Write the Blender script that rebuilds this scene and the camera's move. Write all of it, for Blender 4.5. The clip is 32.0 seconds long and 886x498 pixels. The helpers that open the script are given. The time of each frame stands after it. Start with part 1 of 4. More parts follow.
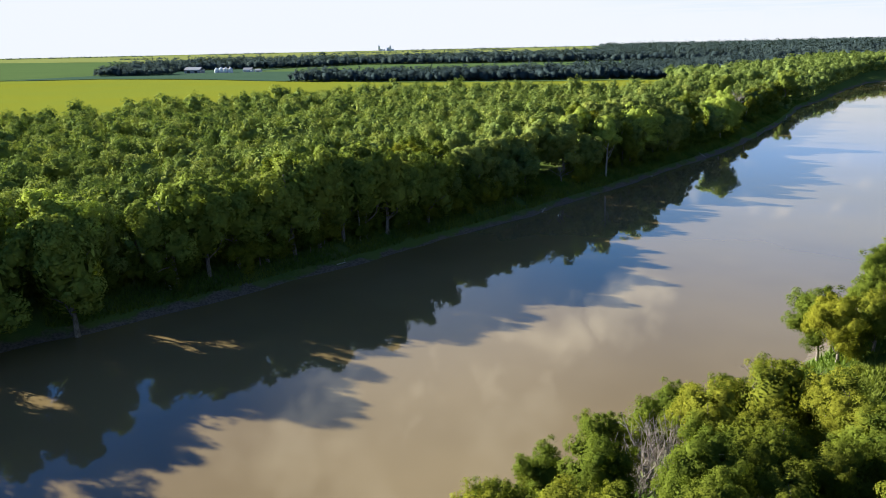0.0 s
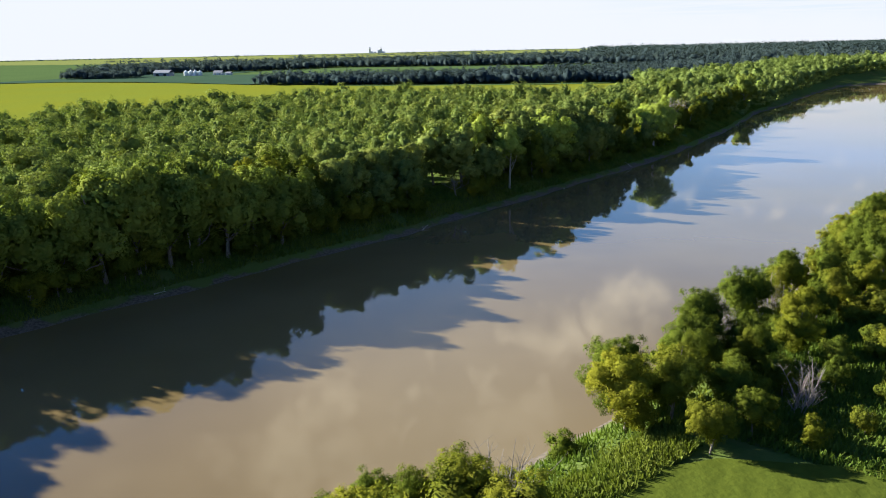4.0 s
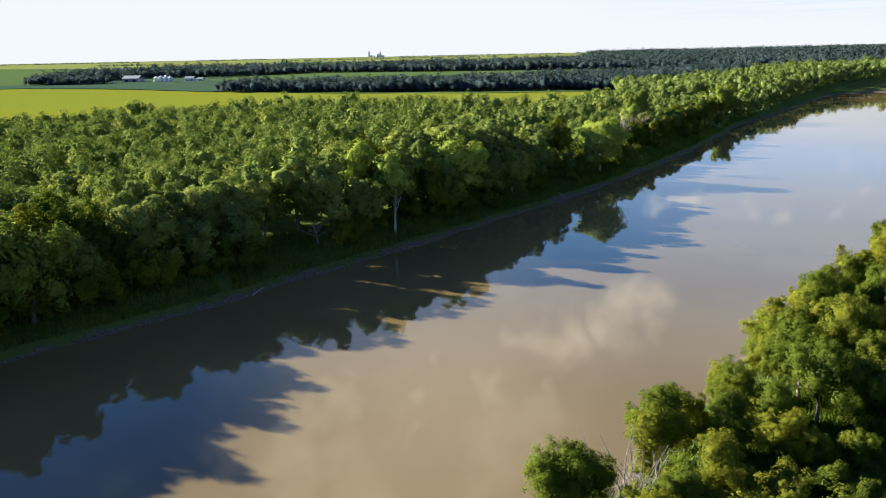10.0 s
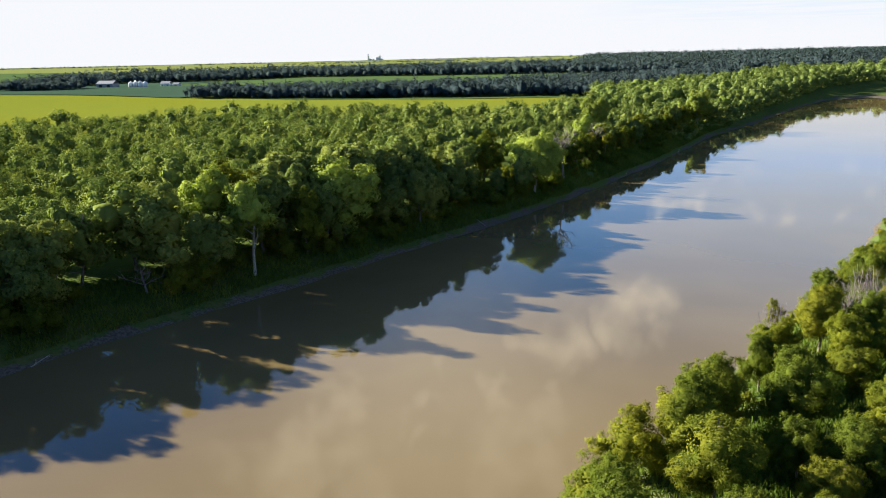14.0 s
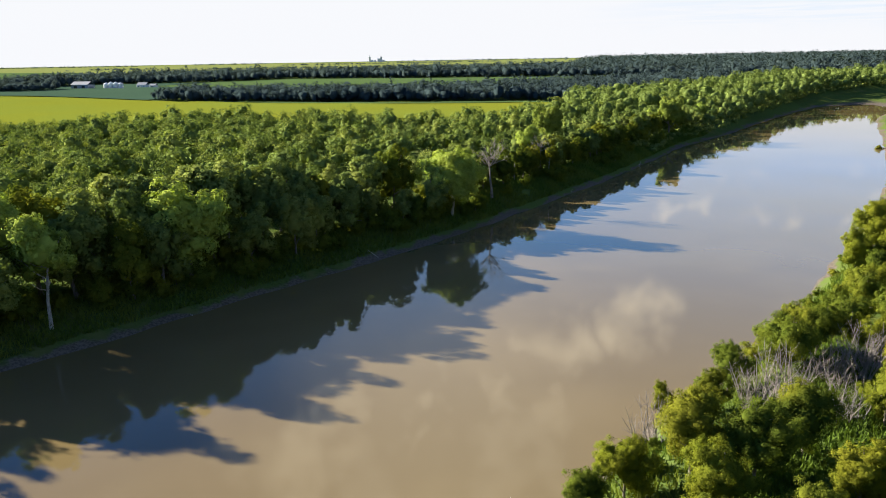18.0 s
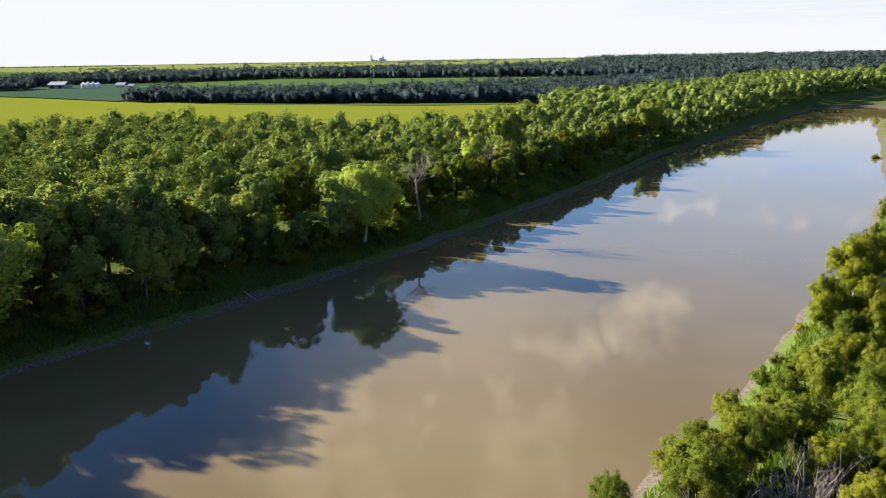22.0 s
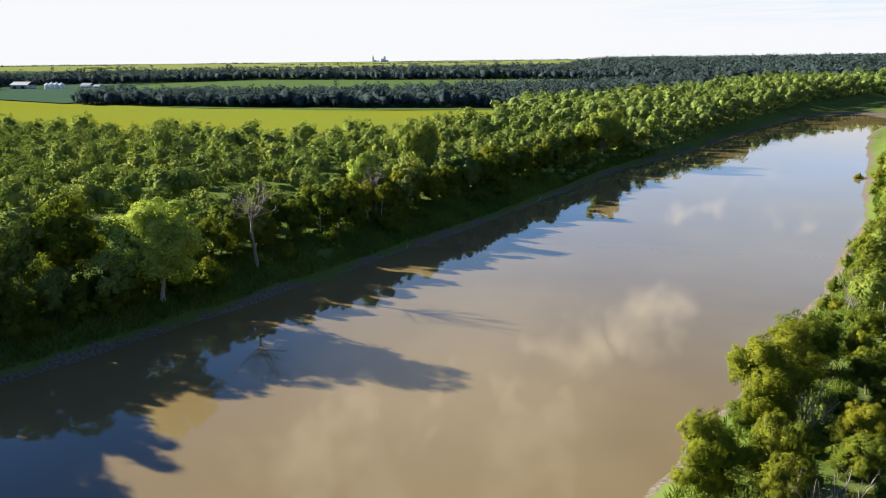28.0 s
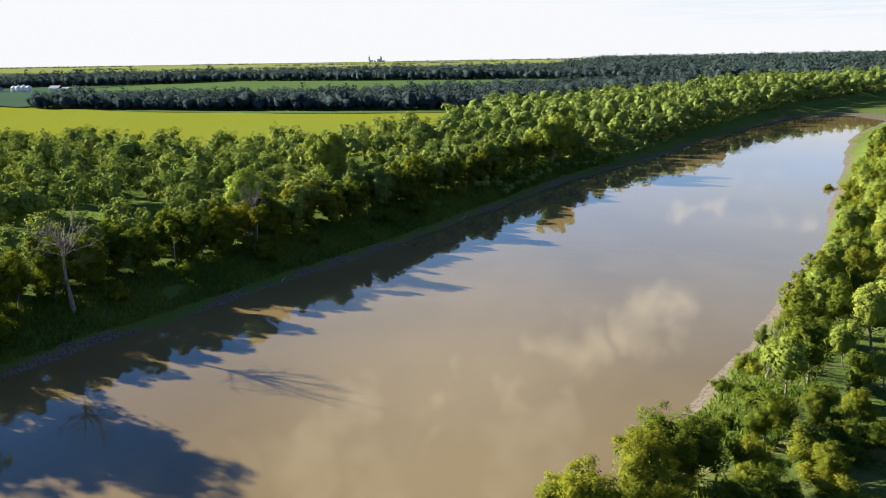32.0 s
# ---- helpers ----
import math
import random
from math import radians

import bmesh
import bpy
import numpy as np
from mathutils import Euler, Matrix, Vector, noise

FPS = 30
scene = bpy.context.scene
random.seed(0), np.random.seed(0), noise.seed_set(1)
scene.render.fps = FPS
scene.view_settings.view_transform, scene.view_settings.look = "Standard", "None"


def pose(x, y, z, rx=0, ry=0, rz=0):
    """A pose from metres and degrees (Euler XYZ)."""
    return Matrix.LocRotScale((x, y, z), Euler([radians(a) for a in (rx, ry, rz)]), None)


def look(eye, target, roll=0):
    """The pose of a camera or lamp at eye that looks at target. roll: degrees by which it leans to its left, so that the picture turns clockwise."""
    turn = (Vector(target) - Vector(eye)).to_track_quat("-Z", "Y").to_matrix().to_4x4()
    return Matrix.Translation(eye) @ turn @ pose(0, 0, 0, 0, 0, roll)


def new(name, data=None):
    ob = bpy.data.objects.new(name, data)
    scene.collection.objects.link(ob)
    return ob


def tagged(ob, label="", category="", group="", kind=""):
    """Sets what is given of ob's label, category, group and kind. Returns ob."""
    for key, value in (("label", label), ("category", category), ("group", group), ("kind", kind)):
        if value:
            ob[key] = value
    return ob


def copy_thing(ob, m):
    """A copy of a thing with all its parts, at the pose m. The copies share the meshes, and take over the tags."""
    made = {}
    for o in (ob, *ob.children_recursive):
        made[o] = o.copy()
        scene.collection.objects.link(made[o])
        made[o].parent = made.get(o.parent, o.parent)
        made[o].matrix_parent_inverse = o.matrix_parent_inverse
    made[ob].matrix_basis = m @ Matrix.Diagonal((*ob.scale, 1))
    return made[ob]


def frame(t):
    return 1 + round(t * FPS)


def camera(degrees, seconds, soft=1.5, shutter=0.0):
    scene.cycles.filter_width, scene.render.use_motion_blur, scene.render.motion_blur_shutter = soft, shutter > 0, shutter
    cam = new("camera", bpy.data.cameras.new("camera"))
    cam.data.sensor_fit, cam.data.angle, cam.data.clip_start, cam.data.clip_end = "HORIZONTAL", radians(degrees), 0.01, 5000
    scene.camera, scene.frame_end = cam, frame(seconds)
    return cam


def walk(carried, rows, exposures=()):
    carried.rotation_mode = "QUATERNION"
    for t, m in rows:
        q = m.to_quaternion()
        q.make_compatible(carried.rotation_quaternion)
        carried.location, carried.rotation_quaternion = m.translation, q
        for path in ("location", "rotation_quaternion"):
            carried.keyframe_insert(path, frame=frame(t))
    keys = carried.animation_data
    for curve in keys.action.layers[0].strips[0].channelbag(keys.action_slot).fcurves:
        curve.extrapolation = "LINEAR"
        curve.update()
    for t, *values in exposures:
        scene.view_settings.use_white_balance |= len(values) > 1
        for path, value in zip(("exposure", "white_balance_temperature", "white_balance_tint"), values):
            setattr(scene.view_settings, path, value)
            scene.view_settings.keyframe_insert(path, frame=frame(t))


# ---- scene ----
cam = camera(61.2, 32.0, soft=1.0)
METRES, EYE, TILT, LEAN, TURN = 266.0, 39.0, -15.2, 1.3, 0.0
ROWS = [
    (0.0, 0.0, 0.0, 0.0, 0.0, 0.0, -0.0),
    (0.5, 0.0127, 0.0057, 0.0016, -0.11, 0.05, 0.02),
    (1.0, 0.0255, 0.0106, 0.0031, -0.2, 0.05, 0.01),
    (1.5, 0.0383, 0.0159, 0.0047, -0.24, 0.07, 0.01),
    (2.0, 0.0512, 0.022, 0.0066, -0.27, 0.11, 0.02),
    (2.5, 0.0641, 0.029, 0.0085, -0.28, 0.14, 0.04),
    (3.0, 0.077, 0.0368, 0.0108, -0.3, 0.17, 0.06),
    (3.5, 0.0898, 0.0447, 0.0132, -0.32, 0.17, 0.09),
    (5.5, 0.1372, 0.0852, 0.0245, -0.24, 0.23, -0.12),
    (6.0, 0.1458, 0.0963, 0.0278, -0.22, 0.25, -0.16),
    (6.5, 0.1531, 0.1078, 0.0312, -0.18, 0.27, -0.18),
    (7.0, 0.1598, 0.1197, 0.0346, -0.15, 0.28, -0.22),
    (7.5, 0.1665, 0.1318, 0.038, -0.12, 0.31, -0.21),
    (8.0, 0.1739, 0.1441, 0.0415, -0.07, 0.35, -0.13),
    (8.5, 0.1821, 0.1565, 0.0455, -0.06, 0.39, -0.11),
    (9.0, 0.1911, 0.1687, 0.0502, -0.04, 0.41, -0.1),
    (9.5, 0.2008, 0.1809, 0.0548, -0.0, 0.43, -0.07),
    (10.0, 0.211, 0.1929, 0.0595, 0.03, 0.44, -0.03),
    (10.5, 0.2216, 0.2049, 0.0642, 0.07, 0.46, 0.01),
    (11.0, 0.2324, 0.217, 0.0684, 0.11, 0.47, 0.02),
    (11.5, 0.2435, 0.2292, 0.072, 0.15, 0.51, 0.06),
    (12.0, 0.2549, 0.2413, 0.0757, 0.18, 0.53, 0.07),
    (12.5, 0.2665, 0.2534, 0.0791, 0.22, 0.57, 0.07),
    (13.0, 0.2782, 0.2654, 0.0826, 0.25, 0.6, 0.08),
    (13.5, 0.2901, 0.2774, 0.0861, 0.29, 0.63, 0.05),
    (14.0, 0.3022, 0.2892, 0.0896, 0.34, 0.65, 0.04),
    (14.5, 0.3144, 0.301, 0.093, 0.39, 0.68, 0.03),
    (16.5, 0.3624, 0.3473, 0.1073, 0.53, 0.76, -0.12),
    (17.0, 0.3732, 0.3594, 0.1108, 0.59, 0.76, -0.25),
    (17.5, 0.383, 0.3715, 0.1143, 0.64, 0.74, -0.28),
    (18.0, 0.3927, 0.3836, 0.1178, 0.7, 0.75, -0.33),
    (18.5, 0.4021, 0.3959, 0.1213, 0.75, 0.73, -0.39),
    (19.0, 0.4113, 0.4085, 0.1248, 0.81, 0.72, -0.44),
    (19.5, 0.4201, 0.4209, 0.1283, 0.86, 0.72, -0.49),
    (20.0, 0.4289, 0.4337, 0.1317, 0.92, 0.72, -0.52),
    (20.5, 0.4375, 0.4463, 0.1352, 0.98, 0.71, -0.57),
    (21.0, 0.446, 0.4591, 0.1388, 1.03, 0.71, -0.57),
    (21.5, 0.4547, 0.4717, 0.1424, 1.06, 0.71, -0.53),
    (22.0, 0.4643, 0.4842, 0.1458, 1.09, 0.72, -0.48),
    (22.5, 0.4746, 0.4964, 0.149, 1.1, 0.73, -0.48),
    (23.0, 0.4854, 0.5084, 0.1523, 1.12, 0.75, -0.46),
    (23.5, 0.4959, 0.5192, 0.1553, 1.13, 0.76, -0.45),
    (24.0, 0.5075, 0.5306, 0.1586, 1.14, 0.76, -0.48),
    (24.5, 0.5186, 0.5419, 0.162, 1.18, 0.77, -0.55),
    (25.0, 0.5288, 0.5533, 0.1654, 1.23, 0.78, -0.64),
    (25.5, 0.5377, 0.5647, 0.1688, 1.3, 0.77, -0.7),
    (27.5, 0.5647, 0.6108, 0.1823, 1.53, 0.76, -0.93),
    (28.0, 0.5715, 0.6226, 0.1857, 1.56, 0.77, -0.86),
    (28.5, 0.5792, 0.6342, 0.1891, 1.57, 0.76, -0.81),
    (29.0, 0.5878, 0.6457, 0.1924, 1.59, 0.76, -0.78),
    (29.5, 0.5972, 0.6571, 0.1957, 1.6, 0.76, -0.74),
    (30.0, 0.6072, 0.6683, 0.1988, 1.61, 0.78, -0.71),
    (30.5, 0.6178, 0.6792, 0.2019, 1.63, 0.79, -0.68),
    (31.0, 0.6288, 0.6899, 0.205, 1.64, 0.78, -0.65),
    (31.5, 0.6401, 0.7004, 0.2081, 1.66, 0.77, -0.6),
    (32.0, 0.6518, 0.7109, 0.2111, 1.68, 0.75, -0.58),
]
# the picture is cooler at the start and warms along the flight
WHITE = [(0.0, 1.70, 6080.0, 10.0), (9.0, 1.70, 6200.0, 10.0), (17.0, 1.72, 6420.0, 10.0), (32.0, 1.72, 6440.0, 10.0)]
# LEVELLED: the horizon is kept true along the flight
walk(cam, [(t, pose(0, 0, EYE, TILT, LEAN, TURN) @ pose(METRES * x, METRES * y, METRES * z, 90 + pitch, roll - 0.08 - 0.006 * t, yaw)) for t, x, y, z, yaw, pitch, roll in ROWS], WHITE)

# ---- sky, sun ----
SUN_AZ, SUN_EL = -63.0, 20.8

world = bpy.data.worlds.new("sky")
scene.world = world
world.use_nodes = True


class Nodes:
    """Short hand for building node trees."""

    def __init__(self, tree):
        self.tree = tree
        tree.nodes.clear()

    def add(self, kind, **values):
        node = self.tree.nodes.new(kind)
        for key, value in values.items():
            setattr(node, key, value)
        return node

    def link(self, a, b):
        self.tree.links.new(a, b)

    def put(self, socket, value):
        if isinstance(value, bpy.types.NodeSocket):
            self.link(value, socket)
        else:
            socket.default_value = value

    def math(self, op, a, b=0.0, clamp=False):
        n = self.add("ShaderNodeMath", operation=op, use_clamp=clamp)
        self.put(n.inputs[0], a)
        self.put(n.inputs[1], b)
        return n.outputs[0]

    def mix(self, fac, a, b, blend="MIX"):
        n = self.add("ShaderNodeMix", data_type="RGBA", blend_type=blend)
        self.put(n.inputs[0], fac)
        self.put(n.inputs[6], a)
        self.put(n.inputs[7], b)
        return n.outputs[2]

    def noise(self, vector, scale, detail=3.0, rough=0.55, dims="3D"):
        n = self.add("ShaderNodeTexNoise", noise_dimensions=dims)
        if vector is not None:
            self.link(vector, n.inputs["Vector"])
        n.inputs["Scale"].default_value = scale
        n.inputs["Detail"].default_value = detail
        n.inputs["Roughness"].default_value = rough
        return n.outputs["Fac"]

    def span(self, value, a, b, c=0.0, d=1.0, smooth=True):
        n = self.add("ShaderNodeMapRange", interpolation_type="SMOOTHSTEP" if smooth else "LINEAR")
        self.put(n.inputs["Value"], value)
        for key, v in zip(("From Min", "From Max", "To Min", "To Max"), (a, b, c, d)):
            n.inputs[key].default_value = v
        return n.outputs["Result"]


w = Nodes(world.node_tree)
sky = w.add("ShaderNodeTexSky", sky_type="NISHITA", sun_disc=False)
sky.sun_elevation, sky.sun_rotation = radians(SUN_EL), radians(SUN_AZ)
sky.altitude, sky.air_density, sky.dust_density, sky.ozone_density = 250, 1.0, 0.4, 2.0
coord = w.add("ShaderNodeTexCoord")
parts = w.add("ShaderNodeSeparateXYZ")
w.link(coord.outputs["Generated"], parts.inputs[0])
up = w.math("MAXIMUM", parts.outputs[2], 0.03)
plane = w.add("ShaderNodeCombineXYZ")
w.link(w.math("DIVIDE", parts.outputs[0], up), plane.inputs[0])
w.link(w.math("DIVIDE", parts.outputs[1], up), plane.inputs[1])
puffs = w.noise(coord.outputs["Generated"], 13.0, 7.0, 0.6)
# a bank of broken cumulus stands in the north-east: heads of cloud (direction, reach), each with a frayed outline
HEADS = [((-0.20, 0.86, 0.485), 0.08), ((-0.11, 0.88, 0.452), 0.07), ((-0.05, 0.88, 0.45), 0.05), ((0.02, 0.91, 0.410), 0.052), ((0.05, 0.90, 0.425), 0.055), ((0.135, 0.915, 0.385), 0.062), ((0.225, 0.905, 0.362), 0.058), ((0.05, 0.87, 0.470), 0.09), ((-0.10, 0.83, 0.54), 0.11), ((0.322, 0.927, 0.190), 0.022), ((0.395, 0.897, 0.205), 0.024), ((0.483, 0.855, 0.187), 0.020)]
fray = w.add("ShaderNodeTexNoise")
w.link(coord.outputs["Generated"], fray.inputs["Vector"])
fray.inputs["Scale"].default_value, fray.inputs["Detail"].default_value = 11.0, 6.0
bent = w.add("ShaderNodeVectorMath", operation="MULTIPLY_ADD")
w.link(fray.outputs["Color"], bent.inputs[0])
bent.inputs[1].default_value = (0.28, 0.28, 0.28)
w.link(coord.outputs["Generated"], bent.inputs[2])
heap = 0.0
for towards, reach in HEADS:
    far = w.add("ShaderNodeVectorMath", operation="DISTANCE")
    w.link(bent.outputs[0], far.inputs[0])
    far.inputs[1].default_value = Vector(towards).normalized() + Vector((0.14, 0.14, 0.14))
    heap = w.math("MAXIMUM", w.span(far.outputs["Value"], 0.0, reach * 1.6, 1.0, 0.0, False), heap)
cloud = w.math("MULTIPLY", w.span(w.math("ADD", heap, w.math("MULTIPLY", w.math("SUBTRACT", puffs, 0.5), 0.6)), 0.10, 0.95), 0.84)
glow_at = w.add("ShaderNodeVectorMath", operation="DISTANCE")
w.link(coord.outputs["Generated"], glow_at.inputs[0])
glow_at.inputs[1].default_value = Vector((-0.02, 0.87, 0.50)).normalized()
veil = w.math("MULTIPLY", w.span(w.math("ADD", glow_at.outputs["Value"], w.math("MULTIPLY", puffs, 0.12)), 0.10, 0.40, 1.0, 0.0), 0.52)
cloud = w.math("MAXIMUM", cloud, veil)
deep = w.mix(1.0, sky.outputs[0], (0.46, 1.22, 2.45, 1.0), "MULTIPLY")
# paler blue veil lower down
deep = w.mix(w.span(parts.outputs[2], 0.18, 0.50, 0.85, 0.0), deep, (4.8, 11.4, 22.5, 1.0))
# thin cloud drawn out over the blue
wisps = w.math("MULTIPLY", w.span(w.noise(plane.outputs[0], 1.6, 5.0, 0.6), 0.55, 0.8), 0.30)
deep = w.mix(wisps, deep, (20.0, 21.0, 23.0, 1.0))
lit = w.mix(cloud, deep, (33.0, 31.5, 29.5, 1.0))
# bright haze low over the plain, thinner to the east where the blue begins to show
lit = w.mix(w.span(parts.outputs[2], 0.10, 0.31, 0.9, 0.0), lit, (9.6, 14.4, 22.5, 1.0))
haze = w.span(parts.outputs[2], 0.07, 0.14, 1.0, 0.0)
lit = w.mix(haze, lit, (14.9, 15.0, 15.4, 1.0))
east = w.math("MULTIPLY", w.span(parts.outputs[0], 0.12, 0.42), w.span(parts.outputs[2], 0.012, 0.06))
east = w.math("MULTIPLY", east, w.span(w.noise(plane.outputs[0], 0.35, 4.0, 0.6), 0.35, 0.62, 1.0, 0.1))
lit = w.mix(w.math("MULTIPLY", east, 0.55), lit, (10.2, 12.9, 16.0, 1.0))
# the whole sky is brighter on the sun's side
side = w.math("ADD", w.math("MULTIPLY", parts.outputs[0], math.sin(radians(SUN_AZ))), w.math("MULTIPLY", parts.outputs[1], math.cos(radians(SUN_AZ))))
glow = w.add("ShaderNodeCombineColor")
for k in range(3):
    w.link(w.span(side, -0.9, 0.0, 0.46, 1.0), glow.inputs[k])
lit = w.mix(1.0, lit, glow.outputs[0], "MULTIPLY")
back = w.add("ShaderNodeBackground")
back.inputs["Strength"].default_value = 0.0192
w.link(lit, back.inputs[0])
w.link(back.outputs[0], w.add("ShaderNodeOutputWorld").inputs[0])

sun = new("sun", bpy.data.lights.new("sun", "SUN"))
sun.data.energy, sun.data.angle, sun.data.color = 5.5, radians(0.6), (1.0, 0.93, 0.80)
az, el = radians(SUN_AZ), radians(SUN_EL)
TO_SUN = Vector((math.sin(az) * math.cos(el), math.cos(az) * math.cos(el), math.sin(el)))
sun.matrix_world = look(TO_SUN * 400, (0, 0, 0))


# ---- materials ----
def material(name):
    m = bpy.data.materials.new(name)
    m.use_nodes = True
    return m, Nodes(m.node_tree)


def principled(n, color, rough=0.9, bump=None, strength=0.3, dist=0.1, spec=0.3):
    s = n.add("ShaderNodeBsdfPrincipled")
    n.put(s.inputs["Base Color"], color)
    n.put(s.inputs["Roughness"], rough)
    s.inputs["Specular IOR Level"].default_value = spec
    if bump is not None:
        b = n.add("ShaderNodeBump")
        b.inputs["Strength"].default_value, b.inputs["Distance"].default_value = strength, dist
        n.link(bump, b.inputs["Height"])
        n.link(b.outputs[0], s.inputs["Normal"])
    n.link(s.outputs[0], n.add("ShaderNodeOutputMaterial").inputs[0])
    return s


def leaf_material(name, dark, light, olive, through_light=0.2):
    """Foliage: diffuse and translucent, with variation from leaf to leaf, limb to limb and tree to tree."""
    m, n = material(name)
    where = n.add("ShaderNodeNewGeometry")
    thing = n.add("ShaderNodeObjectInfo")
    broad = n.noise(where.outputs["Position"], 0.11, 2.0)
    fine = n.noise(where.outputs["Position"], 0.8, 2.0)
    c = n.mix(n.span(fine, 0.25, 0.75), (*dark, 1), (*light, 1))
    tone = n.math("ADD", n.math("MULTIPLY", thing.outputs["Random"], 0.5), n.span(broad, 0.35, 0.65, 0.0, 0.5))
    c = n.mix(n.span(tone, 0.35, 0.9), c, (*olive, 1))
    value = n.span(where.outputs["Random Per Island"], 0.0, 1.0, 0.86, 1.14, False)
    hsv = n.add("ShaderNodeHueSaturation")
    n.link(c, hsv.inputs["Color"])
    n.link(value, hsv.inputs["Value"])
    d, t = n.add("ShaderNodeBsdfDiffuse"), n.add("ShaderNodeBsdfTranslucent")
    n.link(hsv.outputs[0], d.inputs[0])
    warm = n.mix(1.0, hsv.outputs[0], (1.10, 1.15, 0.55, 1), "MULTIPLY")
    n.link(warm, t.inputs[0])
    a = n.add("ShaderNodeMixShader")
    a.inputs[0].default_value = through_light
    n.link(d.outputs[0], a.inputs[1])
    n.link(t.outputs[0], a.inputs[2])
    n.link(a.outputs[0], n.add("ShaderNodeOutputMaterial").inputs[0])
    return m


LEAF_GREEN = leaf_material("leaf_green", (0.118, 0.160, 0.042), (0.190, 0.240, 0.060), (0.262, 0.288, 0.066))
LEAF_PALE = leaf_material("leaf_pale", (0.24, 0.32, 0.055), (0.33, 0.40, 0.080), (0.34, 0.40, 0.070))
LEAF_BRIGHT = leaf_material("leaf_bright", (0.15, 0.195, 0.036), (0.21, 0.255, 0.046), (0.225, 0.26, 0.046))
LEAF_NEAR = leaf_material("leaf_near", (0.078, 0.106, 0.016), (0.128, 0.158, 0.020), (0.186, 0.190, 0.021), 0.30)
LEAF_LIME = leaf_material("leaf_lime", (0.124, 0.146, 0.016), (0.174, 0.188, 0.019), (0.212, 0.210, 0.021), 0.30)
LEAF_GRASS = leaf_material("leaf_grass", (0.072, 0.115, 0.020), (0.115, 0.165, 0.027), (0.150, 0.178, 0.032), 0.3)
# far trees: distance haze and shade are tinted into this leaf colour
LEAF_HAZY = leaf_material("leaf_hazy", (0.050, 0.074, 0.076), (0.062, 0.090, 0.086), (0.076, 0.102, 0.086), 0.1)


def bark_material(name, a, b):
    m, n = material(name)
    t = n.add("ShaderNodeTexCoord")
    s = n.add("ShaderNodeMapping")
    s.inputs["Scale"].default_value = (1, 1, 0.25)
    n.link(t.outputs["Object"], s.inputs["Vector"])
    grain = n.noise(s.outputs[0], 9.0, 5.0)
    blot = n.noise(t.outputs["Object"], 1.2, 2.0)
    c = n.mix(n.span(grain, 0.35, 0.65), (*a, 1), (*b, 1))
    c = n.mix(n.span(blot, 0.45, 0.7, 0.0, 0.5), c, (*[v * 0.5 for v in a], 1))
    principled(n, c, 0.92, grain, 0.6, 0.05)
    return m


BARK = bark_material("bark", (0.13, 0.105, 0.08), (0.25, 0.215, 0.17))
BARK_PALE = bark_material("bark_pale", (0.30, 0.27, 0.22), (0.50, 0.46, 0.39))
DEADWOOD = bark_material("deadwood", (0.18, 0.150, 0.125), (0.33, 0.29, 0.25))


def ground_material():
    m, n = material("riverside_soil")
    g = n.add("ShaderNodeNewGeometry")
    p = g.outputs["Position"]
    z = n.add("ShaderNodeSeparateXYZ")
    n.link(p, z.inputs[0])
    fine, mid, broad = n.noise(p, 2.5, 4.0), n.noise(p, 0.25, 3.0), n.noise(p, 0.012, 3.0)
    grass = n.mix(n.span(fine, 0.3, 0.7), (0.045, 0.07, 0.018, 1), (0.09, 0.13, 0.03, 1))
    grass = n.mix(n.span(mid, 0.45, 0.7), grass, (0.12, 0.12, 0.045, 1))
    grass = n.mix(n.span(broad, 0.36, 0.58, 0, 0.85), grass, (0.10, 0.14, 0.032, 1))
    mud = n.mix(n.span(fine, 0.3, 0.7), (0.085, 0.070, 0.055, 1), (0.165, 0.138, 0.108, 1))
    # the bare strip widens and narrows along the bank
    stretch = n.noise(p, 0.045, 2.0)
    edge = n.math("ADD", z.outputs[2], n.math("MULTIPLY", n.math("SUBTRACT", mid, 0.5), 2.6))
    edge = n.math("ADD", edge, n.math("MULTIPLY", n.math("SUBTRACT", stretch, 0.5), 2.6))
    c = n.mix(n.span(edge, 0.25, 0.75), mud, grass)
    principled(n, c, 0.95, fine, 0.5, 0.15, 0.0)
    return m


GROUND = ground_material()


def crop_material(name, a, b, rows=0.0, turn=0.0, patch=None):
    m, n = material(name)
    g = n.add("ShaderNodeNewGeometry")
    p = g.outputs["Position"]
    fine, broad = n.noise(p, 1.2, 4.0), n.noise(p, 0.01, 3.0)
    c = n.mix(n.span(fine, 0.3, 0.7), (*a, 1), (*b, 1))
    c = n.mix(n.span(broad, 0.35, 0.65, 0, 0.45), c, (*(patch or b), 1))
    bump = fine
    if rows:
        mp = n.add("ShaderNodeMapping")
        mp.inputs["Rotation"].default_value = (0, 0, radians(turn))
        n.link(p, mp.inputs["Vector"])
        wv = n.add("ShaderNodeTexWave", bands_direction="X")
        wv.inputs["Scale"].default_value, wv.inputs["Distortion"].default_value = rows, 1.5
        wv.inputs["Detail Scale"].default_value = 0.3
        n.link(mp.outputs[0], wv.inputs["Vector"])
        c = n.mix(n.span(wv.outputs["Fac"], 0.0, 1.0, 0.0, 0.35), c, (*[v * 0.7 for v in a], 1))
    s = principled(n, c, 0.95, bump, 0.5, 0.2, 0.0)
    return m


